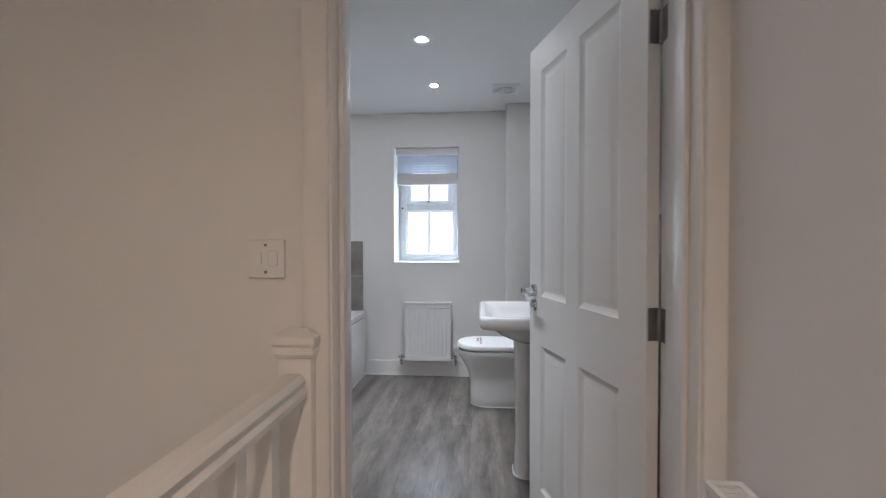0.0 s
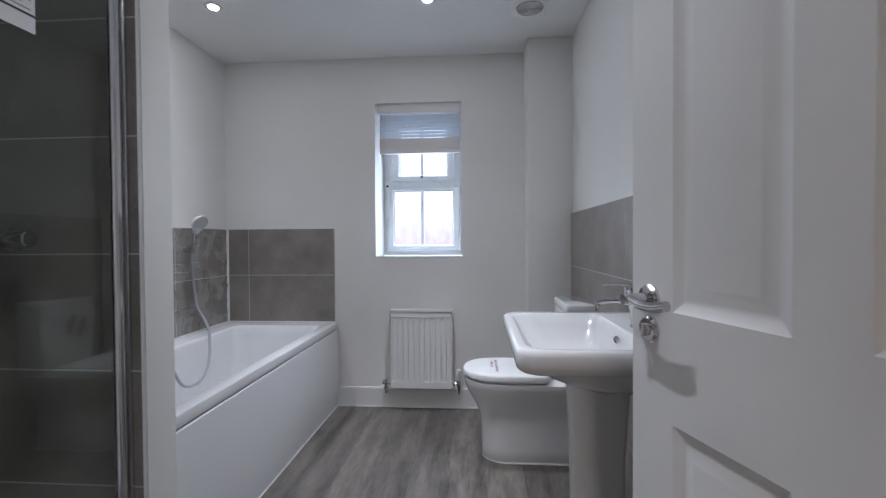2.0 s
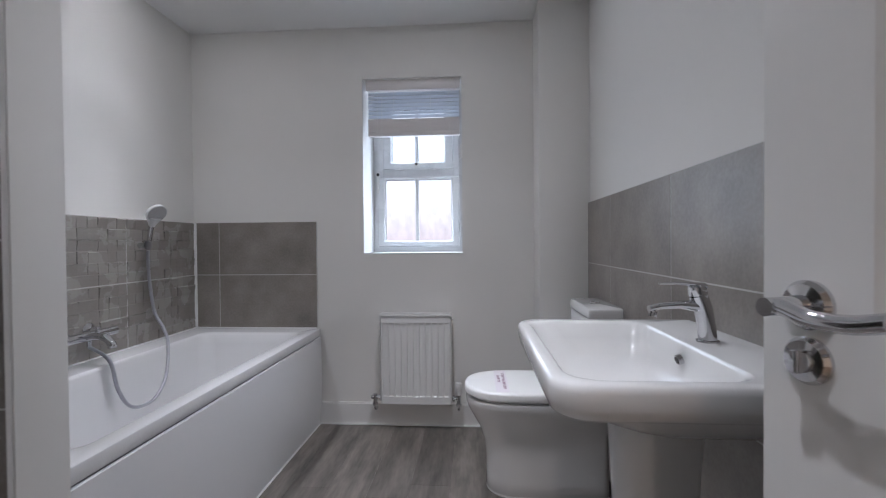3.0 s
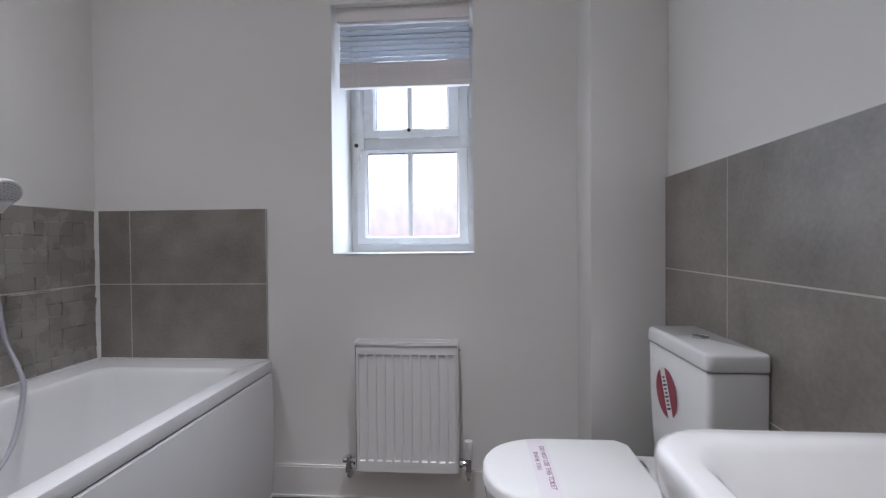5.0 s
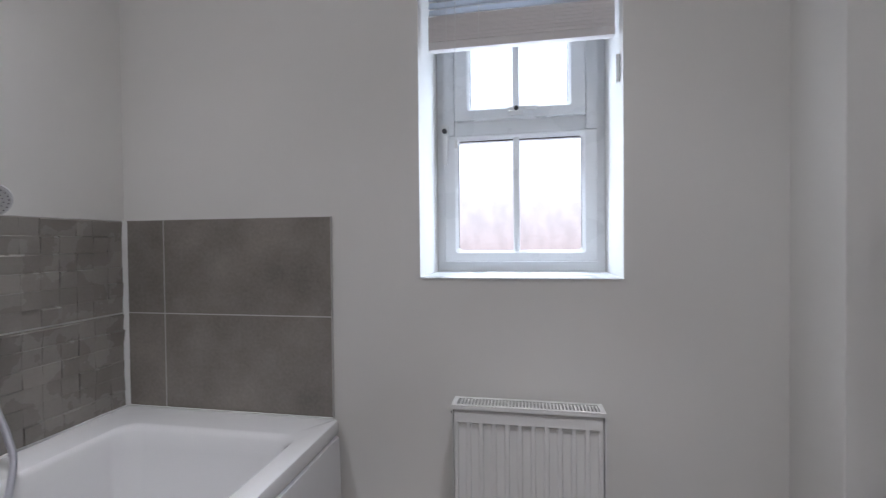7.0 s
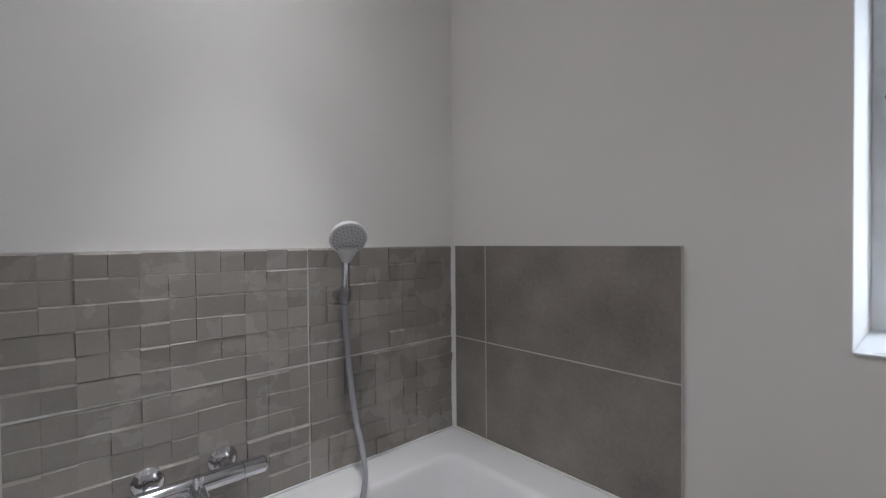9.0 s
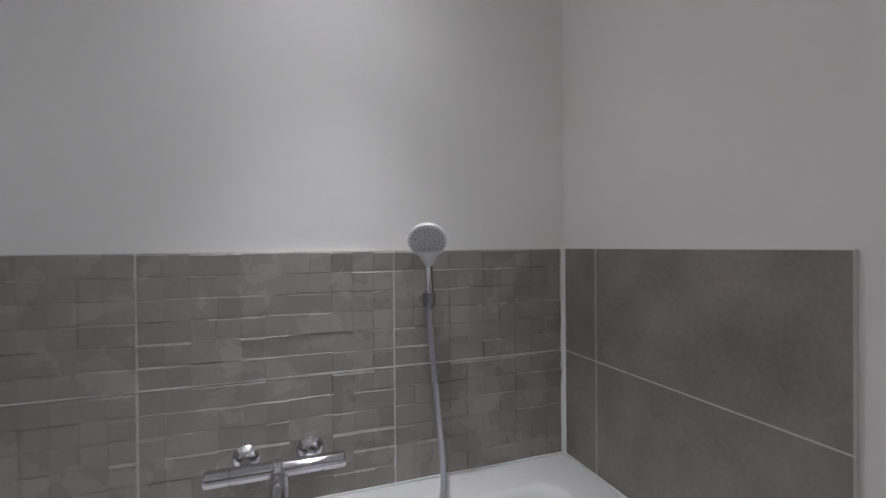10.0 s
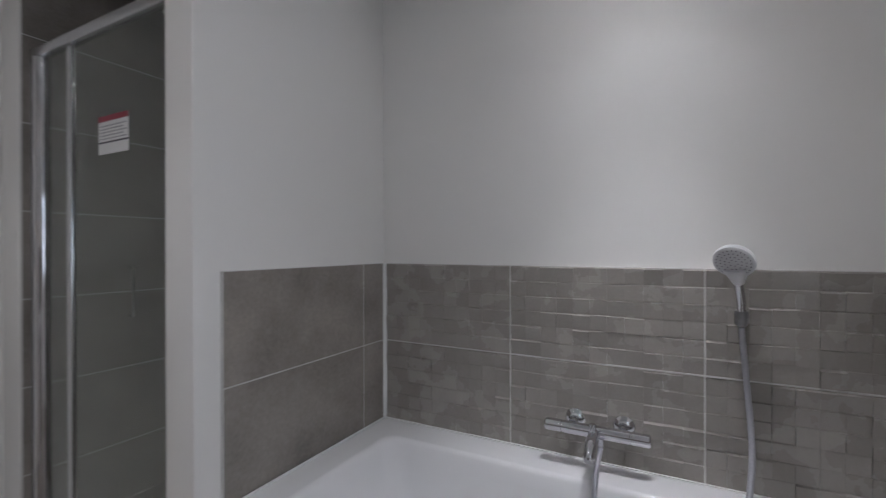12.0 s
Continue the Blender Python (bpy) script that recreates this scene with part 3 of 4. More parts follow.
def build_bath_mixer():
    z, x = 0.693, -1.69
    m = thing("bath_mixer", (-1.75, 3.263, z), "chrome thermostatic bath shower mixer on the tiles", "tap")
    part("bar", lathe([(0.017, 0), (0.020, 0.004), (0.020, 0.052), (0.018, 0.053), (0.018, 0.057), (0.020, 0.058), (0.020, 0.257), (0.018, 0.258), (0.018, 0.262), (0.020, 0.263), (0.020, 0.311), (0.017, 0.315)], (x, 3.105, z), (0, 1, 0)), CHROME, m)
    for y in (3.190, 3.340):
        e = part("escutcheon", lathe([(0.033, 0.001), (0.033, 0.005), (0.026, 0.014), (0.015, 0.018), (0.013, 0.050)], (-1.750, y, z + .012), (1, 0, 0)), CHROME, m)
    pts = [(x + .005, 3.263, z - .004), (x + .05, 3.263, z + .004), (x + .09, 3.263, z - .004), (x + .115, 3.263, z - .028), (x + .118, 3.263, z - .045)]
    part("spout", tube(pts, 0.0165, 18), CHROME, m)
    part("diverter", lathe([(0.008, 0), (0.008, 0.02), (0.011, 0.022), (0.010, 0.032)], (x + .055, 3.263, z + .012), (0, 0, 1)), CHROME, m)
    part("hose_outlet", rod((x, 3.278, z - .018), (x, 3.278, z - .045), 0.009), CHROME, m)
    s = thing("hand_shower", (-1.75, 3.646, 1.06), "chrome hand shower resting in a wall holder", "shower head")
    pts = [(x, 3.278, z - .045), (x + .092, 3.276, .590), (x + .128, 3.280, .46), (x + .148, 3.33, .375), (x + .152, 3.45, .365), (x + .134, 3.56, .44), (x + .090, 3.640, .585), (x + .050, 3.660, .66), (-1.690, 3.668, .74), (-1.706, 3.658, .90), (-1.704, 3.648, 1.02), (-1.700, 3.646, 1.05)]
    part("hose", tube(pts, 0.0075, 12, 20, 0.04), HOSE, s, "silver plastic shower hose")
    part("wall_holder", rod((-1.750, 3.646, 1.075), (-1.712, 3.646, 1.075), 0.014), CHROME, s)
    bm = lathe([(0.012, 0), (0.0155, 0.008), (0.0165, 0.034), (0.0150, 0.042)], (-1.702, 3.646, 1.055), (0.12, 0, 1))
    part("holder_cup", bm, STEEL, s, "dark chrome holder cup")
    part("handle", tube([(-1.701, 3.646, 1.06), (-1.692, 3.645, 1.11), (-1.678, 3.638, 1.16), (-1.660, 3.630, 1.205)], 0.0115, 16), CHROME, s)
    n = Vector((0.78, -0.26, -0.57)).normalized()
    c = Vector((-1.634, 3.622, 1.232))
    h = part("head", lathe([(0.018, -0.028), (0.036, -0.023), (0.047, -0.013), (0.0505, -0.003), (0.049, 0.003), (0.0455, 0.0035)], c, n, 40), SATIN_SILVER, s)
    down = (Vector((-1.672, 3.636, 1.176)) - c).normalized()
    part("shoulder", rod(c - n * .010 + down * .026, Vector((-1.673, 3.637, 1.172)), .034, .0125, 28), SATIN_SILVER, s)
    part("spray_face", lathe([(0.0453, 0.0036), (0.0445, 0.0052), (0.030, 0.0058)], c, n, 40), material("spray_plate", (0.56, 0.56, 0.57), 0.35), h, "pale grey spray face")
    t1 = n.orthogonal().normalized()
    t2 = n.cross(t1)
    for k, cnt in ((0.010, 6), (0.020, 12), (0.030, 18), (0.040, 24)):
        bm = bmesh.new()
        for i in range(cnt):
            p = c + t1 * k * math.cos(6.2832 * i / cnt) + t2 * k * math.sin(6.2832 * i / cnt) + n * 0.0045
            rods(bm, p, p + n * 0.0028, 0.0015, 0.0012, 6)
        part("nozzle_ring", bm, INK, h)


build_bath_mixer()


# ---- radiators ----
def radiator(at, w, h, flutes, label, depth=0.066):
    """A panel radiator; its own x along the wall, y out of the wall, z from its lower edge."""
    r = thing("radiator", at, label, "radiator")
    x0, x1, y0, y1 = -w / 2, w / 2, 0.028, 0.028 + depth
    bm = bmesh.new()
    # front sheet with pressed flutes
    pitch = (w - .02) / flutes
    cols = []
    for i in range(flutes):
        a = x0 + .010 + i * pitch
        cols += [(a, 0), (a + pitch * .14, 0), (a + pitch * .20, -.0065), (a + pitch * .80, -.0065), (a + pitch * .86, 0)]
    cols = [(x0 + .007, 0)] + cols + [(x1 - .007, 0)]
    rows = [(0.003, 0), (0.044, 0), (0.049, 1), (h - .054, 1), (h - .048, 0), (h - .016, 0)]
    grid = [[bm.verts.new((x, y1 + e * k, z)) for x, e in cols] for z, k in rows]
    for a, b in zip(grid, grid[1:]):
        for i in range(len(cols) - 1):
            bm.faces.new((a[i], a[i + 1], b[i + 1], b[i]))
    back = [bm.verts.new((x, y1 - .010, z)) for x, z in ((x0 + .003, .003), (x1 - .003, .003), (x1 - .003, h - .010), (x0 + .003, h - .010))]
    bm.faces.new(back[::-1])
    part("front_panel", bm, ENAMEL, r, local=True, smooth=15)
    part("back_panel", block(x0 + .003, x1 - .003, y0, y0 + .010, .003, h - .010), ENAMEL, r, local=True)
    for xa, xb in ((x0, x0 + .002), (x1 - .002, x1)):
        part("side_panel", block(xa - .001, xb, y0 - .002, y1 + .004, .012, h - .004, bevel=.001), ENAMEL, r, local=True)
    bm = blocks((x0 - .001, x1 + .001, y1 - .006, y1 + .004, h - .012, h), (x0 - .001, x1 + .001, y0 - .002, y0 + .010, h - .012, h), (x0 - .001, x0 + .012, y0 + .010, y1 - .006, h - .012, h), (x1 - .012, x1 + .001, y0 + .010, y1 - .006, h - .012, h))
    g = part("top_frame", bm, ENAMEL, r, local=True)
    n = int((w - .03) / .0095)
    bm = bmesh.new()
    for i in range(n):
        a = x0 + .014 + i * (w - .028) / n
        box(bm, a, a + .004, y0 + .010, y1 - .006, h - .006, h - .003)
    part("grille", bm, ENAMEL, g, local=True, smooth=0)
    part("grille_shadow", block(x0 + .012, x1 - .012, y0 + .012, y1 - .008, h - .10, h - .095), DARK, g, local=True)
    bm = bmesh.new()
    for i in range(int((w - .02) / .018)):
        a = x0 + .012 + i * .018
        box(bm, a, a + .0012, y0 + .012, y1 - .012, .03, h - .02)
    part("convector_fins", bm, ENAMEL, r, local=True, smooth=0)
    for s in (-1, 1):
        part("bracket", block(s * w * .3 - .015, s * w * .3 + .015, 0.0, y0, h * .15, h * .85), ENAMEL, r, local=True)
        xv = s * (w / 2)
        yv = y0 + .03
        bm = rod((xv, yv, .030), (xv + s * .040, yv, .030), .011, seg=16)
        rods(bm, (xv + s * .004, yv, .030), (xv + s * .016, yv, .030), .0165, seg=6)
        rods(bm, (xv + s * .038, yv, .048), (xv + s * .038, yv, -.012), .0125, seg=16)
        rods(bm, (xv + s * .038, yv, -.002), (xv + s * .038, yv, -.016), .0165, seg=6)
        v = part("valve_body", bm, CHROME, r, "chrome valve", local=True)
        if s < 0:
            part("thermostat_head", lathe([(.010, 0), (.016, .006), (.018, .020), (.0165, .024), (.0185, .028), (.019, .066), (.016, .074)], (xv - .038, yv, .045), (0, 0, 1), 20), PLASTIC, v, "white thermostatic head", local=True)
        else:
            part("lockshield_cap", lathe([(.008, 0), (.012, .004), (.012, .020), (.009, .024)], (xv + .038, yv, .030), (1, 0, 0), 16), CHROME, v, local=True)
        part("tail_pipe", tube([(xv + s * .038, yv, -.012), (xv + s * .038, yv, -.035), (xv + s * .036, yv - .02, -.045), (xv + s * .036, .002, -.046)], .0075, 10), CHROME, v, local=True)
        part("air_vent", rod((xv, y0 + .03, h - .035), (xv + s * .008, y0 + .03, h - .035), .006, seg=12), CHROME, r, local=True)
    return r


radiator(pose(-0.396, YN, 0.152, 0, 0, 180), 0.410, 0.518, 11, "small white fluted panel radiator below the window")
radiator(pose(LXE, 0.55, 0.165, 0, 0, 90), 0.90, 0.60, 24, "white panel radiator on the landing wall", 0.060)


# ---- toilet ----
def build_toilet():
    cy = 3.495
    t = thing("toilet", (0.24, cy, 0), "white close-coupled ceramic toilet with closed lid", "toilet")

    def egg(xf, xb, half, z, back=0.0, p=2.3):
        # plan of the bowl: round front, straight sides to the back
        pts, xm = [], xf + half * 1.15
        n = 18
        for i in range(n + 1):
            a = math.pi / 2 + math.pi * i / n
            c, s = math.cos(a), math.sin(a)
            pts.append((xm - (xm - xf) * abs(c) ** (2 / p), cy + half * (1 if s > 0 else -1) * abs(s) ** (2 / p), z))
        hb = half - back
        return pts + [(xb - .03, cy - hb, z), (xb, cy - hb + .03, z), (xb, cy + hb - .03, z), (xb - .03, cy + hb, z)]

    rings = [egg(-0.006, .50, .118, .002), egg(-0.012, .50, .123, .010), egg(-0.010, .50, .119, .06), egg(-0.012, .50, .117, .15), egg(-0.020, .50, .119, .215), egg(-0.040, .50, .131, .27), egg(-0.066, .51, .147, .315), egg(-0.088, .53, .166, .355), egg(-0.097, .536, .175, .380), egg(-0.099, .538, .178, .395), egg(-0.098, .538, .177, .409), egg(-0.085, .535, .165, .412)]
    part("pan", loft(rings), CERAMIC, t, smooth=50)
    part("floor_sealant", loft([egg(-0.011, .50, .127, .0005), egg(-0.010, .50, .125, .006)]), SEALANT, t)
    part("seat", loft([egg(-0.080, .322, .158, .4125), egg(-0.086, .325, .163, .416), egg(-0.086, .325, .163, .427), egg(-0.080, .322, .158, .4335)]), PLASTIC, t, smooth=50)
    lid = part("lid", loft([egg(-0.098, .325, .174, .4250), egg(-0.104, .329, .180, .428), egg(-0.104, .329, .180, .449), egg(-0.099, .326, .175, .456), egg(-0.085, .318, .163, .4585)]), PLASTIC, t, "closed white lid with printed tape", smooth=50)
    for s in (-1, 1):
        part("hinge", rod((.345, cy + s * .075 - .02, .425), (.345, cy + s * .075 + .02, .425), .011), CHROME, t)
    # tape across the lid
    part("tape", block(0.030, 0.085, cy - .155, cy + .158, .4588, .4592), TAPE, lid, "white tape with red print")
    for words, x, h, y in (("DO NOT USE THIS TOILET", 0.068, 0.0195, 0.0), ("THANK YOU", 0.046, 0.0175, 0.03)):
        me = lettering(words, h, PINK_INK, "print")
        ob = new("print", me)
        ob.parent = lid
        ob.matrix_parent_inverse = world_of(lid).inverted()
        ob.matrix_basis = pose(x, cy + y, .4594, 0, 0, 270)
    # cistern
    xa, xb, ya, yb = .403, .5395, 3.338, 3.693
    def tank(q, z, r=.018):
        return outline(xa + q, xb, ya + q, yb - q, z, (.004, r, r, .004))
    c = part("cistern", loft([tank(.020, .410, .018), tank(.012, .43), tank(.006, .52), tank(.003, .63), tank(.001, .752), tank(.004, .757)]), CERAMIC, t, smooth=50)
    def cap(q, z, r=.018):
        return outline(xa - .002 + q, xb, ya - .002 + q, yb + .002 - q, z, (.004, r, r, .004))
    k = part("cistern_lid", loft([cap(.004, .7595), cap(.001, .762), cap(0, .767), cap(.001, .793), cap(.003, .799), cap(.008, .802)]), CERAMIC, c, smooth=50)
    part("flush_button", lathe([(.021, 0), (.021, .004), (.018, .006), (.0175, .005), (.004, .0055)], (.475, cy + .025, .8015), (0, 0, 1)), CHROME, k, "chrome flush button")
    # round paper label on the tank
    sc = Vector((xa, 3.560, .640))
    bm = bmesh.new()
    def place(bm, dx):
        for v in bm.verts:
            y, z = v.co.x, v.co.y + sc.z
            lean = .003 - (z - .63) * .0164 if z > .63 else .003 + (.63 - z) * .0273
            v.co = Vector((xa + lean - dx, sc.y + y, z))
        return bm

    ring = bmesh.new()
    bmesh.ops.create_circle(ring, cap_ends=True, segments=40, radius=.069)
    s = part("label", place(ring, .0015), PAPER, c, "dark red round paper label")
    for side in (-1, 1):
        half = bmesh.new()
        an = radians(68)
        arc = [(.0675 * math.cos(an + radians(side * 90 + q)), .0675 * math.sin(an + radians(side * 90 + q))) for q in range(-76, 77, 4)]
        half.faces.new([half.verts.new((p[0], p[1], 0)) for p in arc])
        part("red_half", place(half, .0022), RED, s)
    for i in range(9):
        bm = bmesh.new()
        w = .008 if i % 3 else .012
        q = -.042 + i * .0105
        px, py = q * math.cos(radians(68)), q * math.sin(radians(68))
        e1, e2 = (math.cos(radians(68)), math.sin(radians(68))), (math.sin(radians(68)), -math.cos(radians(68)))
        bm.faces.new([bm.verts.new((px + e1[0] * a * .0028 + e2[0] * b * w, py + e1[1] * a * .0028 + e2[1] * b * w, 0)) for a, b in ((-1, -1), (1, -1), (1, 1), (-1, 1))])
        part("print_bar", place(bm, .0022), INK, s)


build_toilet()


# ---- basin ----
def build_basin():
    x0, x1, y0, y1, z = 0.062, 0.5395, 2.196, 2.806, 0.854
    b = thing("washbasin", (0.36, 2.498, 0), "white ceramic pedestal washbasin against the tiles", "basin")
    R = (.006, .058, .058, .006)

    def ring(q, zz, s=0.0, r=R):
        return outline(x0 + q + s, x1, y0 + q, y1 - q, zz, r)

    rings = [outline(.255, x1, 2.395, 2.605, .69, (.01, .09, .09, .01)), outline(.205, x1, 2.345, 2.655, .715, (.01, .10, .10, .01)), outline(.158, x1, 2.298, 2.704, .745, (.008, .10, .10, .008)), outline(.128, x1, 2.264, 2.738, .775, (.008, .09, .09, .008)), outline(.116, x1, 2.251, 2.751, .788, (.008, .085, .085, .008)), ring(.030, .791), ring(.012, .794), ring(.005, .801), ring(.002, .815), ring(0, .84), ring(.003, z - .004), ring(.009, z)]
    ix1 = .402
    for q, dz, r in ((.0, 0, .060), (.004, -.0015, .062), (.011, -.008, .066), (.028, -.038, .07), (.050, -.076, .08), (.080, -.106, .08), (.115, -.117, .06)):
        rings.append(outline(x0 + .026 + q, ix1 - q * (.34 if q < .06 else .62), y0 + .030 + q * 1.3, y1 - .030 - q * 1.3, z + dz, (r * .9, r, r, r * .9)))
    body = part("bowl", loft(rings), CERAMIC, b, smooth=50)
    part("overflow", rod((ix1 - .012, 2.50, z - .034), (ix1 - .0225, 2.50, z - .038), .011, seg=20), CHROME, body, "chrome overflow ring")
    part("overflow_hole", rod((ix1 - .022, 2.50, z - .0378), (ix1 - .0236, 2.50, z - .0384), .0075, seg=20), DARK, body)
    part("waste", lathe([(.028, 0), (.028, .003), (.012, .005)], (.25, 2.50, z - .1175), (0, 0, 1)), CHROME, body)
    R = (.012, .068, .068, .012)
    ped = [outline(.240, .392, 2.405, 2.593, .002, R), outline(.243, .390, 2.408, 2.590, .03, R), outline(.250, .385, 2.417, 2.581, .20, R), outline(.248, .386, 2.415, 2.583, .50, R), outline(.240, .395, 2.404, 2.594, .69, R), outline(.238, .400, 2.400, 2.598, .72, R)]
    part("pedestal", loft(ped), CERAMIC, b, smooth=50)
    part("pedestal_sealant", loft([outline(.235, .394, 2.400, 2.598, .0005, R), outline(.238, .393, 2.403, 2.595, .006, R)]), SEALANT, b)
    # tap
    t = thing("basin_tap", (.452, 2.515, z), "chrome single-lever basin mixer tap", "tap")
    y = 2.515
    part("body", tube([(0.452, y, z + .0005), (0.448, y, z + .04), (0.440, y, z + .085), (0.428, y, z + .118)], .0215, 20), CHROME, t)
    part("base_ring", lathe([(.027, .0005), (.027, .004), (.023, .006)], (0.452, y, z), (0, 0, 1)), CHROME, t)
    rings = []
    for x, zz, hw, hh in ((.440, z + .088, .018, .016), (.382, z + .094, .015, .010), (.332, z + .090, .0135, .0085), (.308, z + .083, .013, .0085)):
        rings.append([(x, y + hw * math.cos(radians(a)), zz + hh * math.sin(radians(a))) for a in range(0, 360, 20)])
    part("spout", loft(rings), CHROME, t)
    part("aerator", rod((0.319, y, z + .078), (0.316, y, z + .064), .0105), CHROME, t)
    part("lever_base", lathe([(.0215, 0), (.0225, .004), (.021, .022), (.015, .028)], (0.429, y, z + .118), (-.2, 0, 1)), CHROME, t)
    rings = []
    for x, zz, hw, hh in ((.444, z + .141, .017, .008), (.412, z + .146, .016, .005), (.367, z + .148, .012, .0035), (.334, z + .147, .009, .003)):
        rings.append([(x, y + hw * math.cos(radians(a)), zz + hh * math.sin(radians(a))) for a in range(0, 360, 20)])
    part("lever", loft(rings), CHROME, t)
    for o in t.children:
        for v in o.data.vertices:
            v.co = Vector((.452, y, z)) + (v.co - Vector((.452, y, z))) * .87
        o.data.update()


build_basin()


# ---- shower ----
def build_shower():
    xs = -0.978
    y0, y1 = STUB + .014, NIB0 - .014
    t = thing("shower_tray", (-1.37, 1.845, 0), "low white shower tray", "shower tray")
    part("tray", loft([outline(XW + .013, xs + .03, y0, y1, .002, .01), outline(XW + .013, xs + .03, y0, y1, .050, .01), outline(XW + .016, xs + .027, y0 + .003, y1 - .003, .053, .01), outline(XW + .06, xs - .03, y0 + .05, y1 - .05, .053, .04), outline(XW + .075, xs - .045, y0 + .065, y1 - .065, .040, .04)]), ACRYLIC, t, smooth=40)
    part("waste", lathe([(.045, 0), (.044, .003), (.02, .006)], (-1.37, 1.6, .0405), (0, 0, 1)), CHROME, t)
    e = thing("shower_enclosure", (xs, 1.845, .053), "framed glass shower door in polished aluminium", "shower screen")
    za, zb = .054, 1.990
    for ya, yb in ((y0 + .0005, y0 + .004), (y1 - .012, y1 - .0005)):
        part("wall_profile", block(xs - .016, xs + .016, ya, yb, za, zb, bevel=.002), ALUMINIUM, e)
    part("top_rail", block(xs - .018, xs + .018, y0 + .005, y1 - .013, zb - .036, zb, bevel=.004), ALUMINIUM, e)
    part("bottom_rail", block(xs - .016, xs + .016, y0 + .005, y1 - .013, za, za + .030, bevel=.004), ALUMINIUM, e)
    # rounded pivot posts and the door's own stile
    part("pivot_post", rod((xs, 1.470, za + .031), (xs, 1.470, zb - .037), .027, seg=24), CHROME, e)
    part("pivot_post", rod((xs, y1 - .030, za + .031), (xs, y1 - .030, zb - .037), .016, seg=24), CHROME, e)
    part("stile", block(xs - .010, xs + .010, 1.668, 1.698, za + .031, zb - .037, bevel=.003), ALUMINIUM, e)
    for ya, yb in ((1.498, 1.667), (1.699, y1 - .047)):
        g = part("glass_panel", block(xs - .003, xs + .003, ya, yb, za + .031, zb - .037), SHOWER_GLASS, e, "clear safety glass")
        g.visible_shadow = False
    s = part("warning_label", block(xs + .0034, xs + .0040, 1.864, 2.036, 1.566, 1.686), PAPER, e, "white paper label with a red heading")
    part("red_band", block(xs + .0040, xs + .0046, 1.864, 2.036, 1.668, 1.686), RED, s)
    part("black_line", block(xs + .0040, xs + .0046, 1.866, 2.036, 1.600, 1.605), INK, s)
    for i in range(5):
        part("print_bar", block(xs + .0040, xs + .0046, 1.874, 2.026 - .02 * (i % 2), 1.612 + i * .010, 1.6155 + i * .010), GREY_INK, s)
    # valve, rail and hose on the short wall
    y = NIB0 - .012
    m = thing("shower_mixer", (-1.38, y, 1.13), "chrome thermostatic shower valve on dark tiles", "tap")
    part("bar", lathe([(.019, 0), (.022, .004), (.022, .05), (.020, .051), (.020, .055), (.022, .056), (.022, .25), (.020, .251), (.020, .255), (.022, .256), (.022, .306), (.019, .31)], (-1.505, y - .06, 1.13), (1, 0, 0)), CHROME, m)
    for x in (-1.455, -1.305):
        part("escutcheon", lathe([(.033, .001), (.033, .006), (.018, .014), (.014, .05)], (x, y, 1.13), (0, -1, 0)), CHROME, m)
    r = thing("riser_rail", (-1.38, y, 1.3), "chrome shower rail with a hand shower and hose", "shower head")
    part("rail", rod((-1.38, y - .05, 1.22), (-1.38, y - .05, 1.98), .010), CHROME, r)
    for z in (1.24, 1.96):
        part("bracket", rod((-1.38, y - .001, z), (-1.38, y - .055, z), .013), CHROME, r)
    part("slider", rod((-1.38, y - .075, 1.78), (-1.38, y - .075, 1.83), .018), CHROME, r)
    part("handset", tube([(-1.365, y - .085, 1.77), (-1.36, y - .10, 1.84), (-1.35, y - .13, 1.92)], .012, 12), CHROME, r)
    part("spray_head", lathe([(.02, -.02), (.05, -.012), (.053, 0), (.05, .006), (.02, .007)], (-1.345, y - .14, 1.94), (.25, -.6, -.75)), CHROME, r)
    part("hose", tube([(-1.365, y - .085, 1.77), (-1.315, y - .10, 1.70), (-1.275, y - .11, 1.45), (-1.270, y - .11, 1.20), (-1.295, y - .11, 1.00), (-1.36, y - .10, .70), (-1.42, y - .09, .58), (-1.44, y - .08, .72), (-1.40, y - .065, .95), (-1.385, y - .06, 1.107)], .008, 12, 12), HOSE, r, "grey shower hose")
    # chrome D-handle; its place on this wall is assumed
    b = thing("grab_rail", (-1.29, STUB + .012, 1.09), "slim chrome D-shaped handle placed on the shower tiles", "rail")
    part("bar", tube([(-1.29, STUB + .0125, 1.19), (-1.29, STUB + .05, 1.19), (-1.29, STUB + .055, 1.175), (-1.29, STUB + .055, 1.0), (-1.29, STUB + .05, .985), (-1.29, STUB + .0125, .985)], .006, 12, 6), CHROME, b)


build_shower()


# ---- ceiling fittings ----
def downlight(x, y, z=CEIL, label="recessed chrome downlight glowing in the ceiling"):
    d = thing("downlight", (x, y, z), label, "downlight", "bathroom downlights")
    part("bezel", lathe([(.046, -.0005), (.046, -.003), (.042, -.006), (.034, -.005), (.026, -.0035), (.0255, -.001)], (x, y, z), (0, 0, 1), 36), CHROME, d)
    part("lens", lathe([(.025, -.0042), (.025, -.0054), (.016, -.0058)], (x, y, z), (0, 0, 1), 32), LED, d, "lit lens")
    return d


for x, y, power, beam in DOWNLIGHTS:
    downlight(x, y)
    spot(x, y, CEIL - .02, SPOT_WATTS * power, SPOT_COLOUR)
    spot(x, y, CEIL - .021, BEAM_WATTS * beam, SPOT_COLOUR, 58)
# unseen landing fitting, added as a source for the warm light there
downlight(0.13, -0.75, CEIL, "warm downlight assumed in the landing ceiling, out of view")
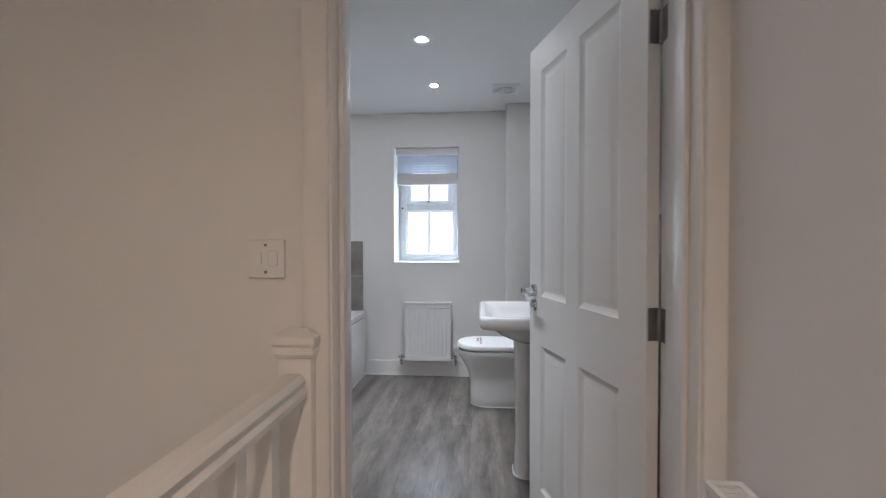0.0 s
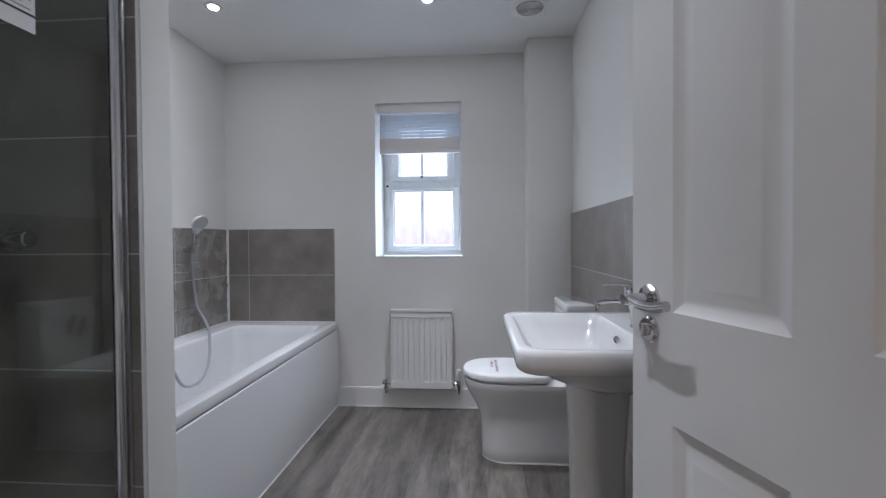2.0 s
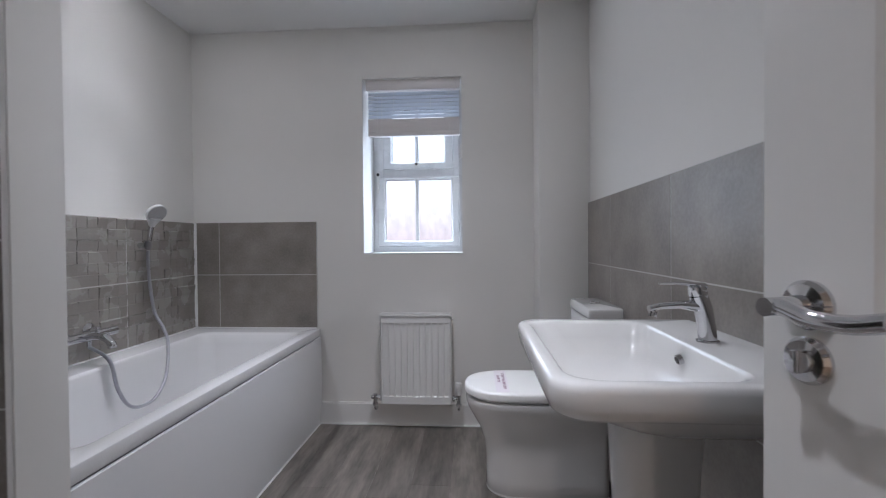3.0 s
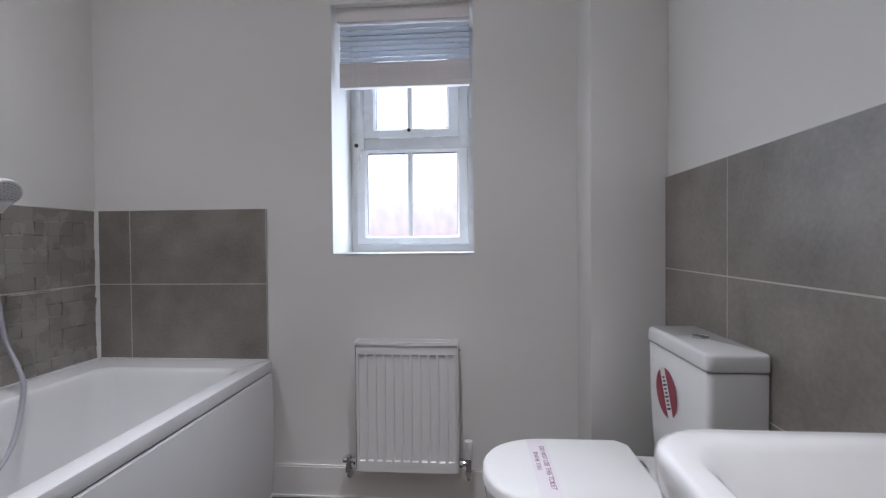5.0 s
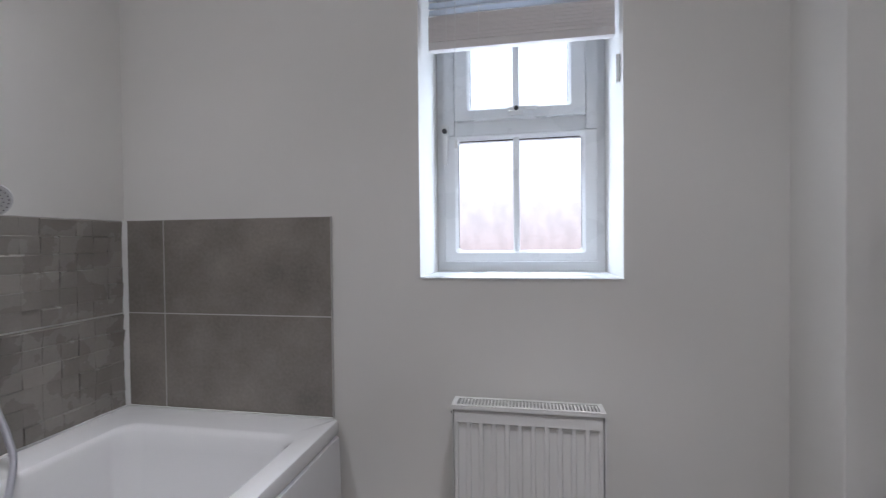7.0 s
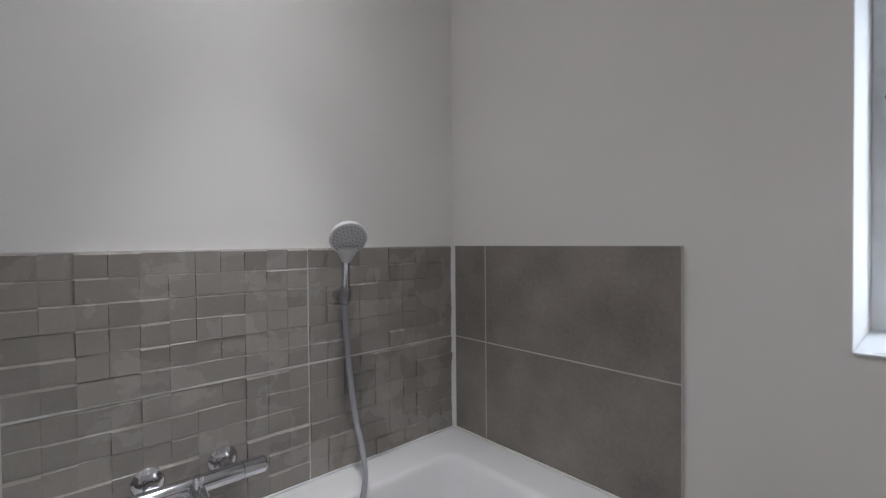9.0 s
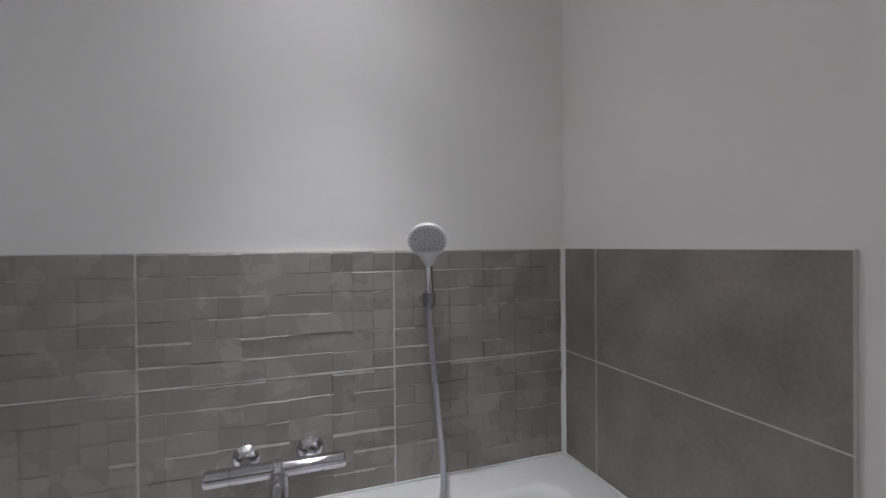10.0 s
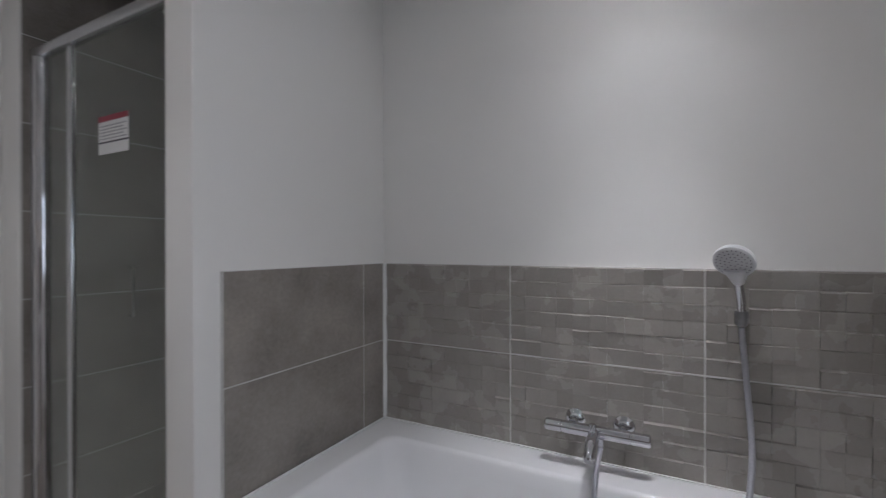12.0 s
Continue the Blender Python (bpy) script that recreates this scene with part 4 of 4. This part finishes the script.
spot(0.13, -0.75, CEIL - .02, LANDING_WATTS, LANDING_COLOUR, 160)


def build_fan():
    x, y, z = .254, 3.52, CEIL
    f = thing("extractor_fan", (x, y, z), "white square extractor fan with a round grille", "fan")
    part("cover", loft([outline(x - .10, x + .10, y - .10, y + .10, z - .0005, .01), outline(x - .10, x + .10, y - .10, y + .10, z - .012, .01), outline(x - .094, x + .094, y - .094, y + .094, z - .018, .01)]), PLASTIC, f, smooth=40)
    # flat disc on the cover; the opening's shade is its dark colour
    part("recess", rod((x, y, z - .0182), (x, y, z - .0195), .072), material("fan_shade", (.16, .16, .16), .6), f, "dark disc coloured as the shade behind the grille")
    for r in (.070, .056, .042, .028, .014):
        bm = lathe([(r, -.0196), (r, -.024), (r - .005, -.024), (r - .005, -.0196)], (x, y, z), (0, 0, 1), 32)
        part("grille_ring", bm, PLASTIC, f)


build_fan()


# ---- landing fittings ----
def build_landing():
    s = thing("fused_switch", (-.413, YL, 1.171), "white fused spur switch plate on the landing wall", "switch")
    p = part("faceplate", block(-.456, -.370, YL - .011, YL - .0005, 1.128, 1.214, bevel=.003), PLASTIC, s)
    part("rocker", block(-.437, -.421, YL - .016, YL - .0112, 1.158, 1.184, bevel=.002), PLASTIC, p)
    part("fuse_drawer", block(-.405, -.385, YL - .0135, YL - .0112, 1.154, 1.190, bevel=.002), PLASTIC, p)
    for z in (1.141, 1.202):
        part("screw", rod((-.413, YL - .0112, z), (-.413, YL - .0125, z), .0035, seg=14), STEEL, p)

    b = thing("balustrade", (-.343, 0.2, 0), "white painted landing balustrade with square newel", "balustrade")
    def newel(ya, yb):
        n = part("newel_post", block(-.372, -.296, ya + .003, yb, 0.002, .960, bevel=.004), GLOSS, b)
        cx, yf = -.334, min(yb + .014, YL - .0008)
        def sq(h, z):
            return [(cx - .037 - h, ya + .004 - h, z), (cx + .037 + h, ya + .004 - h, z), (cx + .037 + h, min(yb + h, yf), z), (cx - .037 - h, min(yb + h, yf), z)]
        part("newel_cap", loft([sq(.003, .956), sq(.009, .966), sq(.009, .977), sq(.006, .980), sq(.012, .987), sq(.012, 1.002), sq(.008, 1.006), sq(-.016, 1.017)]), GLOSS, n, smooth=20)
    newel(1.072, YL - .0008)
    newel(-1.041, -.959)
    prof = [(-.030, .900), (-.030, .912), (-.022, .920), (-.027, .935), (-.018, .948), (.018, .948), (.027, .935), (.022, .920), (.030, .912), (.030, .900)]
    part("handrail", loft([[(-.334 + u, y, z - .026) for u, z in prof] for y in (-.958, 1.071)]), GLOSS, b, smooth=40)
    part("base_rail", block(-.364, -.304, -.958, 1.071, .06, .09, bevel=.003), GLOSS, b)
    part("newel_string", block(-.366, -.302, -1.04, 1.118, .0015, .035, bevel=.003), GLOSS, b)
    for i in range(16):
        y = .952 - i * .122
        part("spindle", block(-.350, -.318, y - .016, y + .016, .090, .874), GLOSS, b)


build_landing()


# ---- floor planks and tiles, last ----
def build_floor():
    f = solid("floor", block(XW, XE, YS - .17, YN, -.05, -.004), DARK, "grey wood-effect vinyl plank floor", "floor", kind="structure")
    rnd = random.Random(4)
    w, length = .178, 1.22
    x = -1.06
    while x < XE:
        xb = min(x + w, XE)
        y = YS - .16 - rnd.random() * length
        while y < YN:
            ya, yb = max(y, YS - .16), min(y + length, YN - .001)
            if yb - ya > .02:
                p = part("plank", block(x + .0004, xb - .0004, ya + .0004, yb - .0004, -.004, 0.0), PLANK, f, smooth=0)
            y += length
        x += w


def tiles(wall, mat, axis, face, joints, rows, relief=False, out=1):
    """Tiles on one wall: joints along it, rows up it; axis 'x' runs along x on a face at y, 'y' along y on a face at x."""
    th, g = .0095, (.0027 if relief else .0021)
    rnd = random.Random(int(abs(face) * 1000) + len(joints))

    def put(a0, a1, z0, z1, d0, d1, bm):
        lo, hi = sorted((face - out * d0, face - out * d1))
        if axis == "x":
            box(bm, a0, a1, lo, hi, z0, z1)
        else:
            box(bm, lo, hi, a0, a1, z0, z1)

    bm = bmesh.new()
    put(joints[0] + .0005, joints[-1] - .0005, rows[0], rows[-1] - .0005, .0006, .0115, bm)
    if relief:
        # filled flush with the faces of the blocks
        for z in rows[1:-1]:
            put(joints[0] + .001, joints[-1] - .001, z - .0019, z + .0019, -.0034, .0005, bm)
        for a in joints[1:-1]:
            for z0, z1 in zip(rows, rows[1:]):
                put(a - .0020, a + .0020, z0 + .0026, z1 - .0026, -.0030, .0005, bm)
    part("grout", bm, GROUT, wall, smooth=0)
    for a0, a1 in zip(joints, joints[1:]):
        for z0, z1 in zip(rows, rows[1:]):
            bm = bmesh.new()
            put(a0 + g, a1 - g, z0 + g, z1 - g, 0, th, bm)
            if relief:
                # small split-face blocks standing proud by different amounts
                n, cols = 6, max(1, round((a1 - a0) / .0537))
                hz, wz = (z1 - z0 - 2 * g) / n, (a1 - a0 - 2 * g) / cols
                spot_at = lambda aa, zz, d: (aa, face + out * d, zz) if axis == "x" else (face + out * d, aa, zz)
                for r in range(n):
                    left = 0
                    for c in range(cols):
                        if not left:
                            left = rnd.choice((1, 1, 1, 2, 2))
                            crest, foot = rnd.choice((.0018, .0030, .0046, .0066, .0092)), rnd.choice((.0008, .0016, .0030, .0052))
                        left -= 1
                        lift, skew = crest + rnd.uniform(-.0010, .0010), rnd.uniform(-.0008, .0008)
                        ja, jz = rnd.uniform(-.0012, .0012), rnd.uniform(-.0012, .0012)
                        b0, b1 = a0 + g + c * wz, a0 + g + (c + 1) * wz + (ja if c < cols - 1 else 0)
                        za, zb = z0 + g + r * hz, z0 + g + (r + 1) * hz + (jz if r < n - 1 else 0)
                        cut = .0012 + lift * .40
                        f = lambda x, z: max(.0005, foot + (lift - foot) * z + (x - .5) * 2 * skew * z)
                        fr = [bm.verts.new(spot_at(*p)) for p in ((b0 + .0003, za, f(0, 0)), (b1 - .0003, za, f(1, 0)), (b1 - .0003, zb - cut, f(1, 1)), (b0 + .0003, zb - cut, f(0, 1)))]
                        bk = [bm.verts.new(spot_at(*p)) for p in ((b0, za, -.001), (b1, za, -.001), (b1, zb, -.0002), (b0, zb, -.0002))]
                        bm.faces.new(fr)
                        for q in range(4):
                            bm.faces.new((fr[q], fr[(q + 1) % 4], bk[(q + 1) % 4], bk[q]))
            part("tile", bm, mat, wall, smooth=0)


def build_tiles():
    bm = bmesh.new()
    for y, s in ((4.0985, -1), (2.4185, 1)):
        rings = []
        for k in range(21):
            z = .576 + k * (1.207 - .576) / 20
            w = .0100 + .0005 * noise.noise(Vector((y, 0, z * 9)))
            rings.append([(-1.7495, y, z), (-1.7495 + w + .003, y, z), (-1.7495 + w * .5 + .002, y + s * w * .5, z), (-1.7495, y + s * w, z)])
        loft(rings, bm=bm)
    solid("trim_corner_sealant", bm, SEALANT, "white silicone bead in the tiled corners", "sealant", kind="structure")
    b = (.5735, .893, 1.209)
    walls = {o.name: o for o in bpy.data.objects if o.name.startswith("wall_")}
    tiles(walls["wall_west"], TILE_RELIEF, "y", -1.750, (2.4275, 2.963, 3.561, 4.0895), b, True, 1)
    tiles(walls["wall_north"], TILE, "x", 4.100, (-1.749, -1.596, -.994), b, False, -1)
    tiles(walls["wall_nib"], TILE, "x", 2.417, (-1.749, -1.612, -1.010), b, False, 1)
    e = (.003, .332, .648, .965, 1.281)
    tiles(walls["wall_east"], TILE, "y", .541, (1.325, 1.718, 2.312, 2.908, 3.516, 3.901), e, False, -1)
    s = (.054, .135, .452, .769, 1.088, 1.406, 1.724, 2.042, 2.348)
    tiles(walls["wall_nib"], TILE, "x", NIB0 - .012, (XW + .012, -1.57, NIBX - .004), s, False, -1)
    tiles(walls["wall_stub"], TILE, "x", STUB + .012, (XW + .012, -1.57, NIBX - .004), s, False, 1)
    tiles(walls["wall_west"], TILE, "y", XW + .012, (STUB + .013, 1.70, NIB0 - .013), s, False, 1)


build_floor()
build_tiles()
